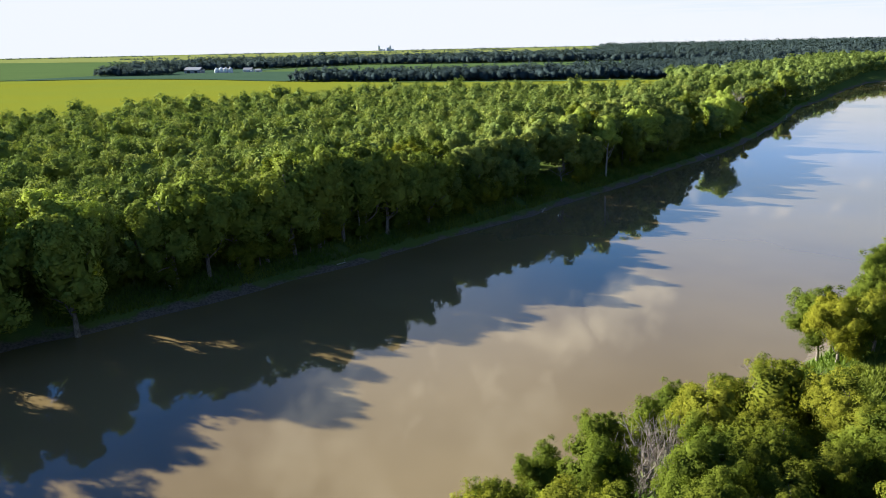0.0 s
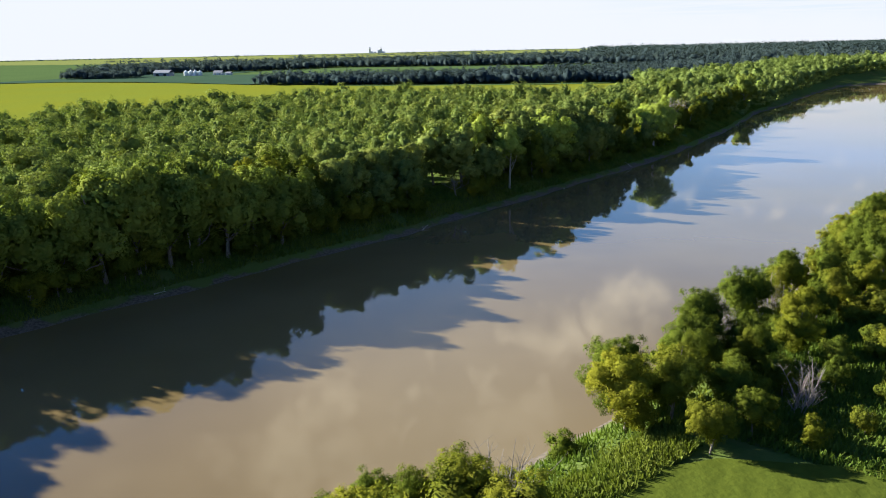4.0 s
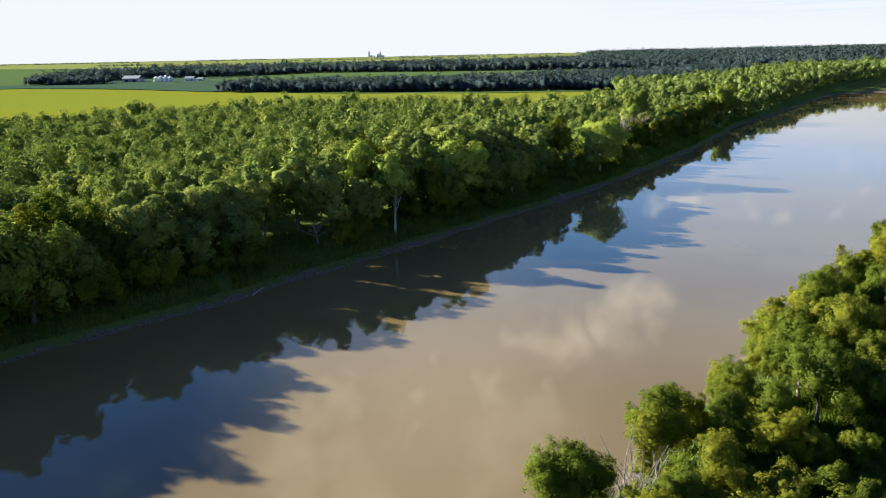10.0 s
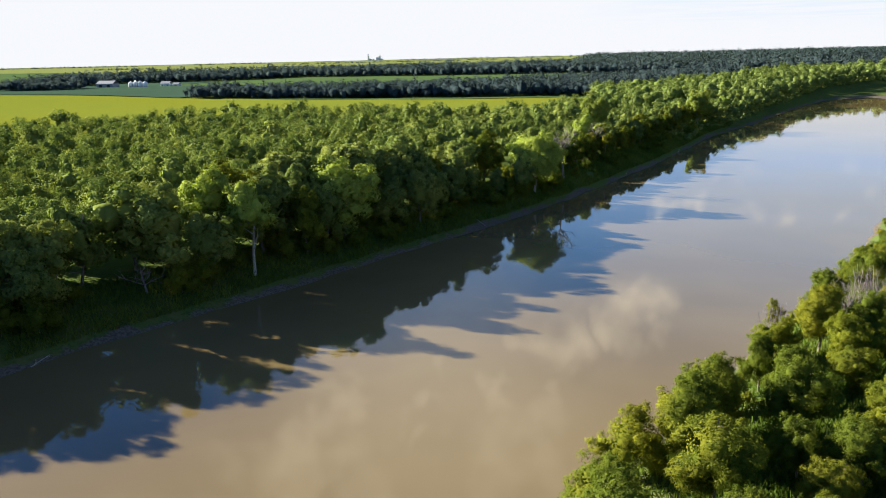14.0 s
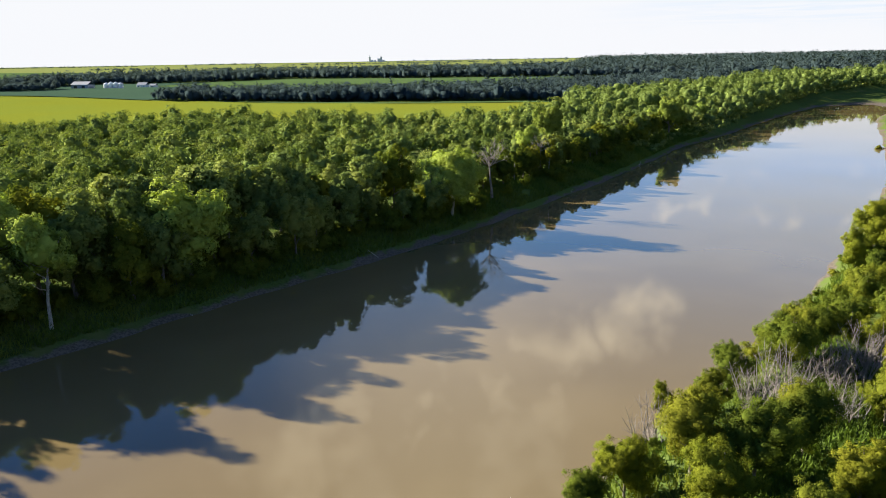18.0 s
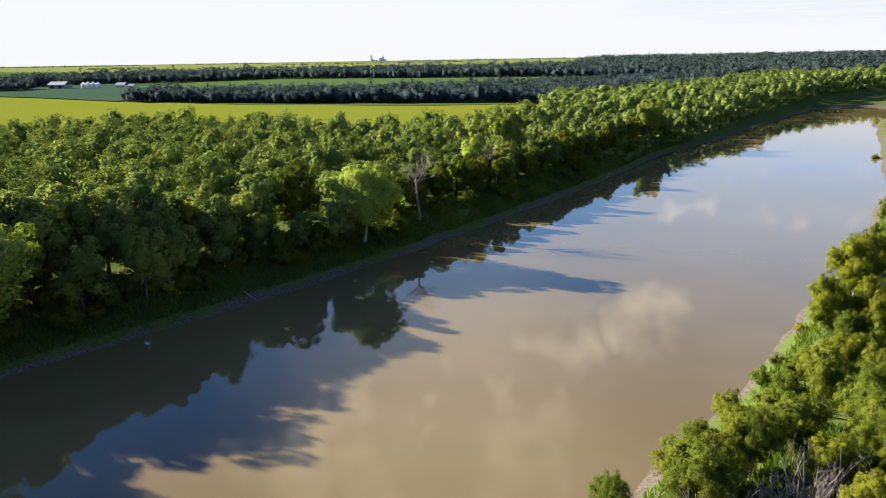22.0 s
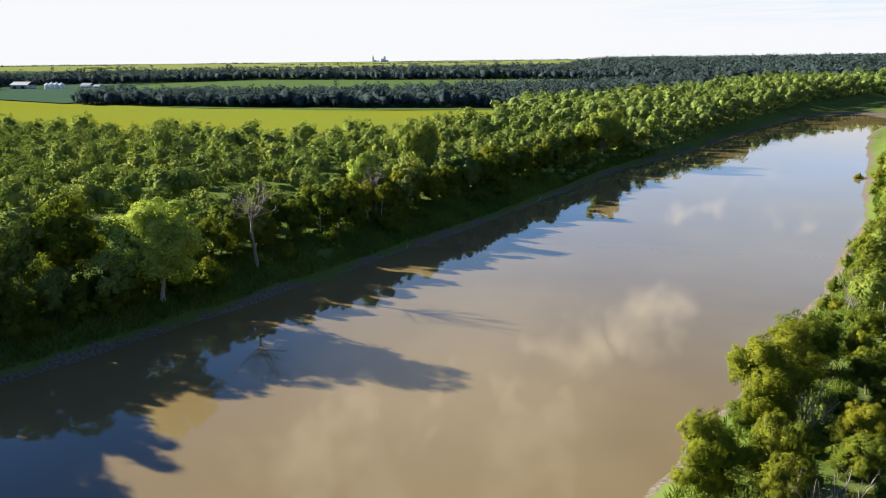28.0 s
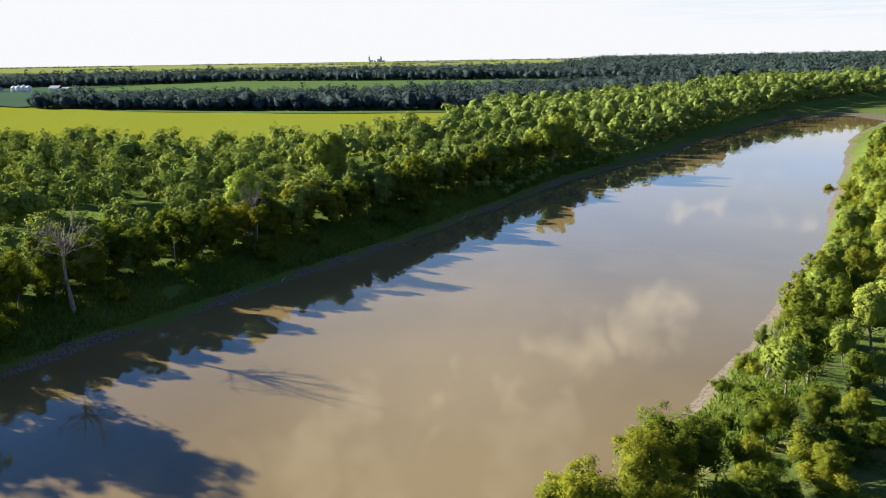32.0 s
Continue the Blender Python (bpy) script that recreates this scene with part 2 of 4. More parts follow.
CROP_YELLOW = crop_material("crop_yellow", (0.15, 0.165, 0.018), (0.20, 0.21, 0.022), patch=(0.15, 0.19, 0.03))
CROP_GREEN = crop_material("crop_green", (0.06, 0.10, 0.035), (0.085, 0.13, 0.045))
CROP_BLUE = crop_material("crop_blue_green", (0.040, 0.075, 0.048), (0.056, 0.095, 0.058))
CROP_PALE = crop_material("crop_pale", (0.14, 0.17, 0.05), (0.20, 0.22, 0.07))
LAWN = crop_material("mown_grass", (0.060, 0.080, 0.012), (0.080, 0.100, 0.014), 0.12, 20)


def water_material():
    m, n = material("muddy_river_water")
    g = n.add("ShaderNodeNewGeometry")
    p = g.outputs["Position"]
    silt = n.noise(p, 0.03, 3.0)
    c = n.mix(n.span(silt, 0.35, 0.65), (0.148, 0.108, 0.047, 1), (0.170, 0.125, 0.056, 1))
    mp = n.add("ShaderNodeMapping")
    mp.inputs["Rotation"].default_value = (0, 0, radians(35))
    mp.inputs["Scale"].default_value = (1.0, 0.45, 1.0)
    n.link(p, mp.inputs["Vector"])
    wave = n.math("ADD", n.math("MULTIPLY", n.noise(mp.outputs[0], 0.16, 2.0), 3.0), n.noise(mp.outputs[0], 1.1, 2.0))
    s = principled(n, c, 0.025, wave, 0.02, 0.08, 0.5)
    s.inputs["IOR"].default_value = 1.38
    return m


WATER = water_material()


def plain_material(name, a, b, rough=0.7, metal=0.0, scale=3.0):
    m, n = material(name)
    t = n.add("ShaderNodeTexCoord")
    f = n.noise(t.outputs["Object"], scale, 4.0)
    s = principled(n, n.mix(n.span(f, 0.3, 0.7), (*a, 1), (*b, 1)), rough, f, 0.1, 0.02)
    s.inputs["Metallic"].default_value = metal
    return m


GALVANISED = plain_material("galvanised_steel", (0.72, 0.72, 0.72), (0.82, 0.82, 0.80), 0.45, 0.2)
GREY_WALL = plain_material("grey_boards", (0.28, 0.29, 0.31), (0.36, 0.37, 0.39))
GREY_ROOF = plain_material("grey_roof", (0.22, 0.23, 0.25), (0.30, 0.31, 0.33))
WHITE_WALL = plain_material("white_boards", (0.72, 0.72, 0.70), (0.82, 0.82, 0.80))
CONCRETE = plain_material("pale_concrete", (0.70, 0.70, 0.70), (0.78, 0.78, 0.77))
DARK_PANE = plain_material("dark_pane", (0.03, 0.035, 0.04), (0.05, 0.055, 0.06), 0.1)


# ---- mesh helpers ----
def mesh_from(name, verts, faces, mat, shade=None):
    """A mesh from numpy vertices and equal-sided faces."""
    me = bpy.data.meshes.new(name)
    verts, faces = np.asarray(verts, np.float32), np.asarray(faces, np.int32)
    k = faces.shape[1]
    me.vertices.add(len(verts))
    me.vertices.foreach_set("co", verts.ravel())
    me.loops.add(faces.size)
    me.loops.foreach_set("vertex_index", faces.ravel())
    me.polygons.add(len(faces))
    me.polygons.foreach_set("loop_start", np.arange(0, faces.size, k, dtype=np.int32))
    me.polygons.foreach_set("loop_total", np.full(len(faces), k, np.int32))
    me.materials.append(mat)
    me.update(calc_edges=True)
    if shade is not None:
        smooth(me)
        me.normals_split_custom_set_from_vertices(shade)
    return me


def part(name, me, parent, label=""):
    ob = new(name, me)
    ob.parent = parent
    return tagged(ob, label)


def smooth(me):
    me.polygons.foreach_set("use_smooth", np.ones(len(me.polygons), bool))
    return me


def unit(v):
    return v / np.maximum(np.linalg.norm(v, axis=-1, keepdims=True), 1e-9)


def tube(path, radii, sides=7):
    """Vertices and quads of a tapered tube along a path."""
    path, radii = np.asarray(path, float), np.asarray(radii, float)
    along = unit(np.gradient(path, axis=0))
    a = unit(np.cross(along, np.array([0.31, 0.95, 0.05])))
    b = np.cross(along, a)
    t = np.linspace(0, 2 * math.pi, sides, endpoint=False)
    ring = np.cos(t)[None, :, None] * a[:, None] + np.sin(t)[None, :, None] * b[:, None]
    v = (path[:, None] + ring * radii[:, None, None]).reshape(-1, 3)
    i, j = np.meshgrid(np.arange(len(path) - 1), np.arange(sides), indexing="ij")
    k = (j + 1) % sides
    f = np.stack([i * sides + j, i * sides + k, (i + 1) * sides + k, (i + 1) * sides + j], -1).reshape(-1, 4)
    return v, f


def join(pieces):
    verts, faces, n = [], [], 0
    for v, f in pieces:
        verts.append(v)
        faces.append(f + n)
        n += len(v)
    return np.concatenate(verts), np.concatenate(faces)


def cards(rng, centre, normal, size):
    """Leaf sprays: bent kites with uneven corners."""
    n = len(centre)
    normal = unit(normal)
    a = unit(np.cross(normal, unit(rng.normal(size=(n, 3)))))
    b = np.cross(normal, a)
    s = size * rng.uniform(0.6, 1.35, (n, 1))
    w1, w2 = rng.uniform(0.36, 0.66, (n, 1)), rng.uniform(0.36, 0.66, (n, 1))
    sag = rng.uniform(-0.35, 0.1, (n, 1))
    v = np.stack([centre + a * s, centre + b * s * w1 + normal * s * sag, centre - a * s * 0.9, centre - b * s * w2 + normal * s * sag], 1).reshape(-1, 3)
    f = np.arange(4 * n).reshape(-1, 4)
    return v, f


def lobed_crown(rng, base, height, radius, count, size, lobes=9, clumps=40, soft=0.12, core=1.0, loose=0.0, flat=0.0, lobe=(0.34, 0.55)):
    """A crown of leaf sprays that dome over clumps, set round uneven lobes; base: where it starts above the ground.
    Returns vertices, quads and the shading normals of the clumps' rounded surface."""
    mid = np.array([0, 0, base + (height - base) * 0.48])
    rad = np.array([radius, radius, (height - base) * 0.5])
    d = unit(rng.normal(size=(lobes, 3)) * np.array([1, 1, 0.9]) + np.array([0, 0, 0.25]))
    lobe_at = mid + d * rad * rng.uniform(0.4, 0.72, (lobes, 1))
    lobe_r = radius * rng.uniform(*lobe, lobes)
    pick = rng.choice(lobes, clumps, p=lobe_r**2 / (lobe_r**2).sum())
    out = unit(rng.normal(size=(clumps, 3)) + d[pick] * 1.0 + np.array([0, 0, 0.3]))
    clump_at = lobe_at[pick] + out * (lobe_r[pick] * rng.uniform(0.6, 0.95, clumps))[:, None]
    clump_r = radius * rng.uniform(0.15, 0.27, clumps) * (40 / clumps) ** 0.4
    m = int(count * 0.9)
    which = rng.choice(clumps, m, p=clump_r**2 / (clump_r**2).sum())
    dome = unit(rng.normal(size=(m, 3)) + out[which] * 0.9 + np.array([0, 0, 0.45]))
    at = clump_at[which] + dome * (clump_r[which] * rng.uniform(0.6 - 0.4 * loose, 1.2 + 0.45 * loose, m))[:, None] * np.array([1, 1, 1 + 0.25 * loose])
    nor = dome + unit(rng.normal(size=(m, 3))) * (0.38 + 0.5 * loose)
    away = unit((at - mid) / rad)
    shade = unit(dome * 0.95 + away * 0.5 + rng.normal(size=(m, 3)) * soft)
    k = count - m
    way = unit(rng.normal(size=(k, 3)))
    inner = mid + way * rad * rng.uniform(0.2, 0.7, (k, 1))
    v, f = cards(rng, at, nor, size)
    v2, f2 = cards(rng, inner, way, size * 1.9)
    # dense leafage inside each lobe, round a body that lets no light through
    fill = int(count * 0.36 * core)
    which = rng.choice(lobes, fill, p=lobe_r**3 / (lobe_r**3).sum())
    turn = unit(rng.normal(size=(fill, 3)))
    at = lobe_at[which] + turn * (lobe_r[which] * rng.uniform(0.45, 0.85, fill))[:, None]
    v3, f3 = cards(rng, at, turn + unit(rng.normal(size=(fill, 3))) * 0.5, size * 1.3)
    deep = unit(turn * 0.5 + unit((at - mid) / rad))
    shade = np.repeat(np.concatenate([shade, way, deep]), 4, axis=0)
    balls, reach = mid[None], (rad * 0.62)[None]
    if count > 300:
        balls = np.concatenate([lobe_at, mid[None]])
        reach = np.concatenate([np.repeat(lobe_r[:, None] * 0.52, 3, 1), (rad * 0.42)[None]])
    v4, f4, n4 = leaf_mass(rng, balls, reach, 3 if count > 1500 else 2)
    v, f = join([(v, f), (v2, f2), (v3, f3), (v4, f4)])
    shade = np.concatenate([shade, n4])
    # flat tips the normals upward, softening contrast as distance haze would
    shade = unit(shade * (1 - flat) + np.array([0, 0, flat]))
    return v, f, shade


def leaf_mass(rng, centre, reach, n=3):
    """Rounded uneven bodies of dense inner foliage, as cube-spheres of n by n quads a side."""
    g = np.linspace(-1, 1, n + 1)
    u, v = np.meshgrid(g, g, indexing="ij")
    one = np.ones_like(u)
    sides = [np.stack(p, -1).reshape(-1, 3) for p in ((one, u, v), (-one, v, u), (v, one, u), (u, -one, v), (u, v, one), (v, u, -one))]
    ball = unit(np.concatenate(sides))
    i, j = np.meshgrid(np.arange(n), np.arange(n), indexing="ij")
    c = n + 1
    quad = np.stack([i * c + j, (i + 1) * c + j, (i + 1) * c + j + 1, i * c + j + 1], -1).reshape(-1, 4)
    quads = np.concatenate([quad + k * c * c for k in range(6)])
    m = len(centre)
    key = np.round(ball * 50).astype(int) @ np.array([1, 211, 44521])
    _, same = np.unique(key, return_inverse=True)
    bumps = rng.uniform(0.72, 1.15, (m, same.max() + 1))[:, same]
    verts = centre[:, None] + ball[None] * bumps[..., None] * np.asarray(reach)[:, None]
    faces = quads[None] + (np.arange(m) * len(ball))[:, None, None]
    return verts.reshape(-1, 3), faces.reshape(-1, 4), np.tile(ball, (m, 1))


def branch_path(rng, start, aim, length, steps, wander):
    p, d, out = np.array(start, float), unit(np.array(aim, float)), []
    for _ in range(steps + 1):
        out.append(p.copy())
        d = unit(d + rng.normal(size=3) * wander)
        p = p + d * length / steps
    return np.array(out)


def trunk_mesh(rng, name, height, girth, base, mat, limbs=6, spread=0.8, twigs=0, lean=0.05, fork=0.86):
    """A tapered trunk with limbs (and twigs for bare trees)."""
    trunk = branch_path(rng, (0, 0, -0.6), (rng.normal() * lean, rng.normal() * lean, 1), height * fork + 0.6, 9, 0.05)
    pieces = [tube(trunk, girth * np.linspace(1.0, 0.22, 10) * np.r_[1.35, np.ones(9)], 8)]
    for k in range(limbs):
        a = rng.uniform(0, 2 * math.pi)
        i = rng.integers(max(2, int(9 * base / height)), 9)
        ln = height * rng.uniform(0.22, 0.4) * (1.15 - i / 14) * (1.0 if fork > 0.8 else 1.5)
        p = branch_path(rng, trunk[i], (math.cos(a) * spread, math.sin(a) * spread, rng.uniform(0.45, 1.0)), ln, 6, 0.16)
        g = girth * 0.42 * (1.2 - i / 11)
        pieces.append(tube(p, g * np.linspace(1, 0.25, 7), 6))
        for _ in range(twigs):
            j = rng.integers(1, 6)
            q = branch_path(rng, p[j], unit(p[j + 1] - p[j]) + rng.normal(size=3) * 0.6, ln * rng.uniform(0.3, 0.6), 4, 0.2)
            pieces.append(tube(q, g * 0.42 * np.linspace(1, 0.2, 5), 4))
            for _ in range(2):
                o = rng.integers(1, 4)
                r = branch_path(rng, q[o], unit(q[o + 1] - q[o]) + rng.normal(size=3) * 0.7, ln * rng.uniform(0.15, 0.3), 3, 0.2)
                pieces.append(tube(r, g * 0.2 * np.linspace(1, 0.3, 4), 3))
    return smooth(mesh_from(name, *join(pieces), mat))


# ---- plan: river banks and land ----
FAR_BANK = np.array([(-420, -220), (-260, -70), (-130, 40), (-41, 110), (-17, 134), (0, 152), (22, 174), (40, 196), (64, 224), (89, 255), (112, 284), (135, 321), (153, 348), (172, 380), (205, 441), (232, 476), (289, 567), (391, 717), (458, 778), (540, 812), (700, 850), (1000, 880), (1700, 900)], float)
NEAR_BANK = np.array([(-360, -290), (-190, -130), (-70, -15), (-8, 42), (10, 58), (39, 81), (71, 116), (103, 155), (139, 197), (160, 222), (178, 248), (200, 279), (213, 298), (233, 330), (246, 349), (258, 373), (267, 390), (296, 441), (318, 482), (362, 560), (450, 665), (540, 715), (700, 752), (1000, 780), (1700, 800)], float)


def rounded(line, step=11.0):
    """The line resampled and its corners eased."""
    seg = np.r_[0, np.cumsum(np.linalg.norm(np.diff(line, axis=0), axis=1))]
    s = np.arange(0, seg[-1], step)
    p = np.stack([np.interp(s, seg, line[:, i]) for i in (0, 1)], 1)
    for _ in range(3):
        p[1:-1] = p[1:-1] * 0.5 + (p[:-2] + p[2:]) * 0.25
    return p


FAR_LINE, NEAR_LINE = rounded(FAR_BANK), rounded(NEAR_BANK)


def offset(points, line, left):
    """Signed distance from the line: positive on the land."""
    points = np.asarray(points, float)
    a, ab = line[:-1], np.diff(line, axis=0)
    inv = 1.0 / (ab**2).sum(1)
    found = []
    for at in range(0, len(points), 4000):
        p = points[at : at + 4000, None, :] - a[None]
        t = np.clip((p[..., 0] * ab[:, 0] + p[..., 1] * ab[:, 1]) * inv, 0, 1)
        dist = (p[..., 0] - t * ab[:, 0]) ** 2 + (p[..., 1] - t * ab[:, 1]) ** 2
        k = dist.argmin(1)
        n = np.arange(len(k))
        side = ab[k, 0] * p[n, k, 1] - ab[k, 1] * p[n, k, 0]
        found.append(np.sqrt(dist[n, k]) * np.sign(side))
    return np.concatenate(found) * (1 if left else -1) if found else np.zeros(0)


def waves(x, y, scale, seed):
    """Smooth cheap noise about -1 to 1."""
    r = np.random.default_rng(seed)
    out = 0
    for k in range(5):
        a, ph = r.uniform(0, 2 * math.pi), r.uniform(0, 6)
        fq = (0.6 + 0.5 * k) / scale
        out = out + np.sin((x * math.cos(a) + y * math.sin(a)) * fq + ph + 1.3 * np.sin((y * math.cos(a) - x * math.sin(a)) * fq * 0.7 + ph)) / (1 + 0.4 * k)
    return out / 2.6


PROFILE_D = [-60, -12, -4, 0, 1.2, 3.0, 6.0, 11.0, 25.0, 60.0]
PROFILE_Z = [-4, -3.0, -1.0, 0, 0.55, 1.3, 2.9, 4.3, 5.0, 5.2]


def land_height(x, y):
    p = np.stack([x, y], -1).reshape(-1, 2)
    near = (p[:, 0] > -500) & (p[:, 0] < 1750) & (p[:, 1] > -350) & (p[:, 1] < 1000)
    d = np.full(len(p), 60.0)
    q = p[near]
    df, dn = offset(q, FAR_LINE, True), offset(q, NEAR_LINE, False)
    d[near] = np.maximum(df, dn) + waves(q[:, 0], q[:, 1], 5.0, 3) * 0.9
    z = np.interp(d, PROFILE_D, PROFILE_Z)
    z = z + np.clip(d / 12, 0, 1) * waves(p[:, 0], p[:, 1], 9.0, 5) * 0.25
    far = np.hypot(p[:, 0], p[:, 1])
    return z + np.interp(far, [450, 700, 950, 1300, 1700, 3000, 4950], [0, 1.9, 6.4, 6.9, 7.1, 7.6, 11.5])


def ground_sheet():
    xs = np.r_[np.linspace(-4800, -900, 14), np.linspace(-800, -160, 17), np.arange(-140, 420, 2.2), np.arange(425, 760, 9.0), np.linspace(780, 1700, 16), np.linspace(1850, 4900, 12)]
    ys = np.r_[np.linspace(-1200, -120, 12), np.arange(-100, 560, 2.2), np.arange(563, 960, 6.0), np.linspace(980, 1700, 14), np.linspace(1850, 4900, 22)]
    x, y = np.meshgrid(xs, ys)
    z = land_height(x.ravel(), y.ravel())
    i, j = np.meshgrid(np.arange(len(ys) - 1), np.arange(len(xs) - 1), indexing="ij")
    c = len(xs)
    f = np.stack([i * c + j, i * c + j + 1, (i + 1) * c + j + 1, (i + 1) * c + j], -1).reshape(-1, 4)
    return smooth(mesh_from("ground", np.stack([x.ravel(), y.ravel(), z], 1), f, GROUND))


tagged(new("ground", ground_sheet()), "grassy river plain with bare mud along the waterline", "ground", kind="structure")


def sheet(name, corners, lift, mat, label, category, cell=60.0, level=None):
    """A sheet of crop, grass or water with the given outline, laid lift metres over the land, or level."""
    bm = bmesh.new()
    bm.faces.new([bm.verts.new((x, y, 0)) for x, y in corners])
    a = np.array(corners)
    if level is None:
        for axis in (0, 1):
            for at in np.arange(a[:, axis].min() + cell, a[:, axis].max(), cell):
                no, co = [0, 0, 0], [0, 0, 0]
                no[axis], co[axis] = 1, at
                bmesh.ops.bisect_plane(bm, geom=bm.verts[:] + bm.edges[:] + bm.faces[:], plane_co=co, plane_no=no)
    bmesh.ops.triangulate(bm, faces=bm.faces[:])
    xy = np.array([v.co[:2] for v in bm.verts])
    z = np.full(len(xy), level) if level is not None else land_height(xy[:, 0], xy[:, 1]) + lift
    for v, h in zip(bm.verts, z):
        v.co.z = h
    for f in bm.faces:
        f.normal_update()
        if f.normal.z < 0:
            f.normal_flip()
    me = bpy.data.meshes.new(name)
    bm.to_mesh(me)
    bm.free()
    me.materials.append(mat)
    return tagged(new(name, me), label, category, kind="structure")


sheet("water", [(-460, -340), (1750, -340), (1750, 960), (-460, 960)], 0.0, WATER, "calm brown silty river mirroring trees and clouds", "river", level=0.0)
FOREST_BACK = [(-430, 180), (-300, 240), (-182, 311), (-150, 363), (-116, 408), (-75, 452), (-23, 478), (35, 470), (80, 448), (124, 452), (150, 495), (172, 560)]
FIELD_BACK = [(164, 667), (80, 674), (5, 690), (-65, 706), (-155, 738), (-268, 800), (-370, 826), (-468, 812)]
sheet("field_yellow", [(-1500, 60)] + FOREST_BACK + [(185, 620)] + FIELD_BACK + [(-1500, 1000)], 0.7, CROP_YELLOW, "flat field of bright yellow-green ripening crop", "field")
# cloud shadow over the yellow crop, painted as a thin darker green sheet
sheet("field_strip", [(-90, 712), (5, 686), (80, 669), (164, 660), (174, 645), (60, 656), (-30, 684)], 0.95, CROP_GREEN, "cloud shadow at the edge of the field, laid as a darker green sheet", "field")
sheet("field_green", [(-480, 830), (-425, 925), (-470, 1300), (-900, 2150), (-1450, 2524), (-2900, 2300), (-1500, 1020)], 0.7, CROP_GREEN, "flat field of dark green crop", "field")
sheet("field_pale", [(-475, 1330), (-250, 1430), (300, 1530), (600, 2500), (850, 4400), (-3000, 4400), (-3200, 2500), (-1450, 2545), (-900, 2170)], 0.7, CROP_PALE, "pale far fields reaching to the horizon", "field", 200.0)
sheet("field_middle", [(-240, 960), (-60, 880), (300, 850), (420, 960), (265, 1085), (90, 1125), (-130, 1195), (-215, 1100)], 0.7, CROP_GREEN, "strip of green pasture between tree belts", "field")
sheet("field_pasture", [(-428, 905), (-474, 818), (-370, 832), (-268, 806), (-155, 744), (-128, 780), (-60, 800), (100, 800), (100, 850), (-60, 880), (-240, 960), (-220, 1100), (-350, 1080)], 0.9, CROP_BLUE, "blue-green pasture round the farmyard", "field")
sheet("mown_lawn", [(31, 56), (36.5, 64.5), (41, 69), (50, 71), (58, 69), (70, 66), (84, 48), (70, -40), (20, -60), (10, 10)], 0.35, LAWN, "mown lawn with curved mower stripes", "lawn", 6.0)


# ---- trees ----
def leafy(name, crown, mat):
    v, f, shade = crown
    return mesh_from(name, v, f, mat, shade)


def tree_kind(name, seed, height, radius, base, count, size, leaf, bark, girth=0.28, limbs=6, lobes=16, clumps=90, label="", category="tree", soft=0.15, core=1.0, loose=0.1, lobe=(0.34, 0.55)):
    """One tree, built once away from the plan and then copied."""
    rng = np.random.default_rng(seed)
    ob = new(name)
    tagged(ob, label, category)
    part("trunk", trunk_mesh(rng, "trunk", height * 0.9, girth, base, bark, limbs), ob)
    part("crown", leafy("crown", lobed_crown(rng, base, height, radius, count, size, lobes, clumps, soft, core, loose, 0.0, lobe), leaf), ob)
    return ob


def forget(ob):
    for o in (*ob.children_recursive, ob):
        bpy.data.objects.remove(o)


def plant(kind, x, y, scale=1.0, turn=0.0, wide=1.0, sink=0.1):
    z = float(land_height(np.array([x]), np.array([y]))[0]) - sink
    return copy_thing(kind, Matrix.LocRotScale((x, y, z), Euler((0, 0, turn)), (scale * wide, scale * wide, scale)))


def bare_kind(name, seed, height, girth, base, limbs, twigs, spread, label, category, stems=1, mat=None):
    """A leafless tree or brush of bare stems, in one mesh under its root."""
    rng = np.random.default_rng(seed)
    ob = tagged(new(name), label, category)
    for _ in range(stems):
        me = trunk_mesh(rng, "stem", height * rng.uniform(0.75, 1.0), girth, base, mat or DEADWOOD, limbs, spread, twigs, 0.05 if stems == 1 else 0.35, 0.58 if stems == 1 else 0.86)
        st = part("trunk" if stems == 1 else "stem", me, ob)
        if stems > 1:
            st.location = (rng.normal() * 0.8, rng.normal() * 0.8, 0)
    return ob


WOOD = "full green riverside tree at the edge of the wood"
MAPLE = [tree_kind("maple_tree", 20 + k, 14.0, 4.7, 0.7, 5200, 0.235, (LEAF_GREEN, LEAF_GREEN, LEAF_GREEN, LEAF_NEAR, LEAF_PALE)[k], BARK, label=WOOD, lobes=9 + k, clumps=46, core=1.0) for k in range(5)]
COTTONWOOD = [tree_kind("cottonwood_tree", 30 + k, 16.5, 5.6, 0.3, 7000, 0.245, LEAF_BRIGHT, BARK, 0.34, 8, 13, 80, "tall bright yellow-green cottonwood on the bank", core=1.0) for k in range(2)]
PALE_TREE = [tree_kind("cottonwood_tree", 34 + k, 17.5, 5.2, 6.0, 5000, 0.235, LEAF_PALE, BARK_PALE, 0.30, 8, 11, 60, "pale green cottonwood with a bare whitish trunk", lobe=(0.26, 0.44)) for k in range(2)]
SPREADING = tree_kind("cottonwood_tree", 38, 19.3, 9.4, 2.6, 16000, 0.24, LEAF_PALE, BARK_PALE, 0.4, 12, 26, 150, "broad pale green cottonwood standing out from the wood", lobe=(0.19, 0.34))
SLENDER = tree_kind("tree", 39, 13.0, 2.6, 7.5, 900, 0.30, LEAF_NEAR, BARK_PALE, 0.17, 4, 6, 20, "slender tree with a thin pale trunk and small crown")
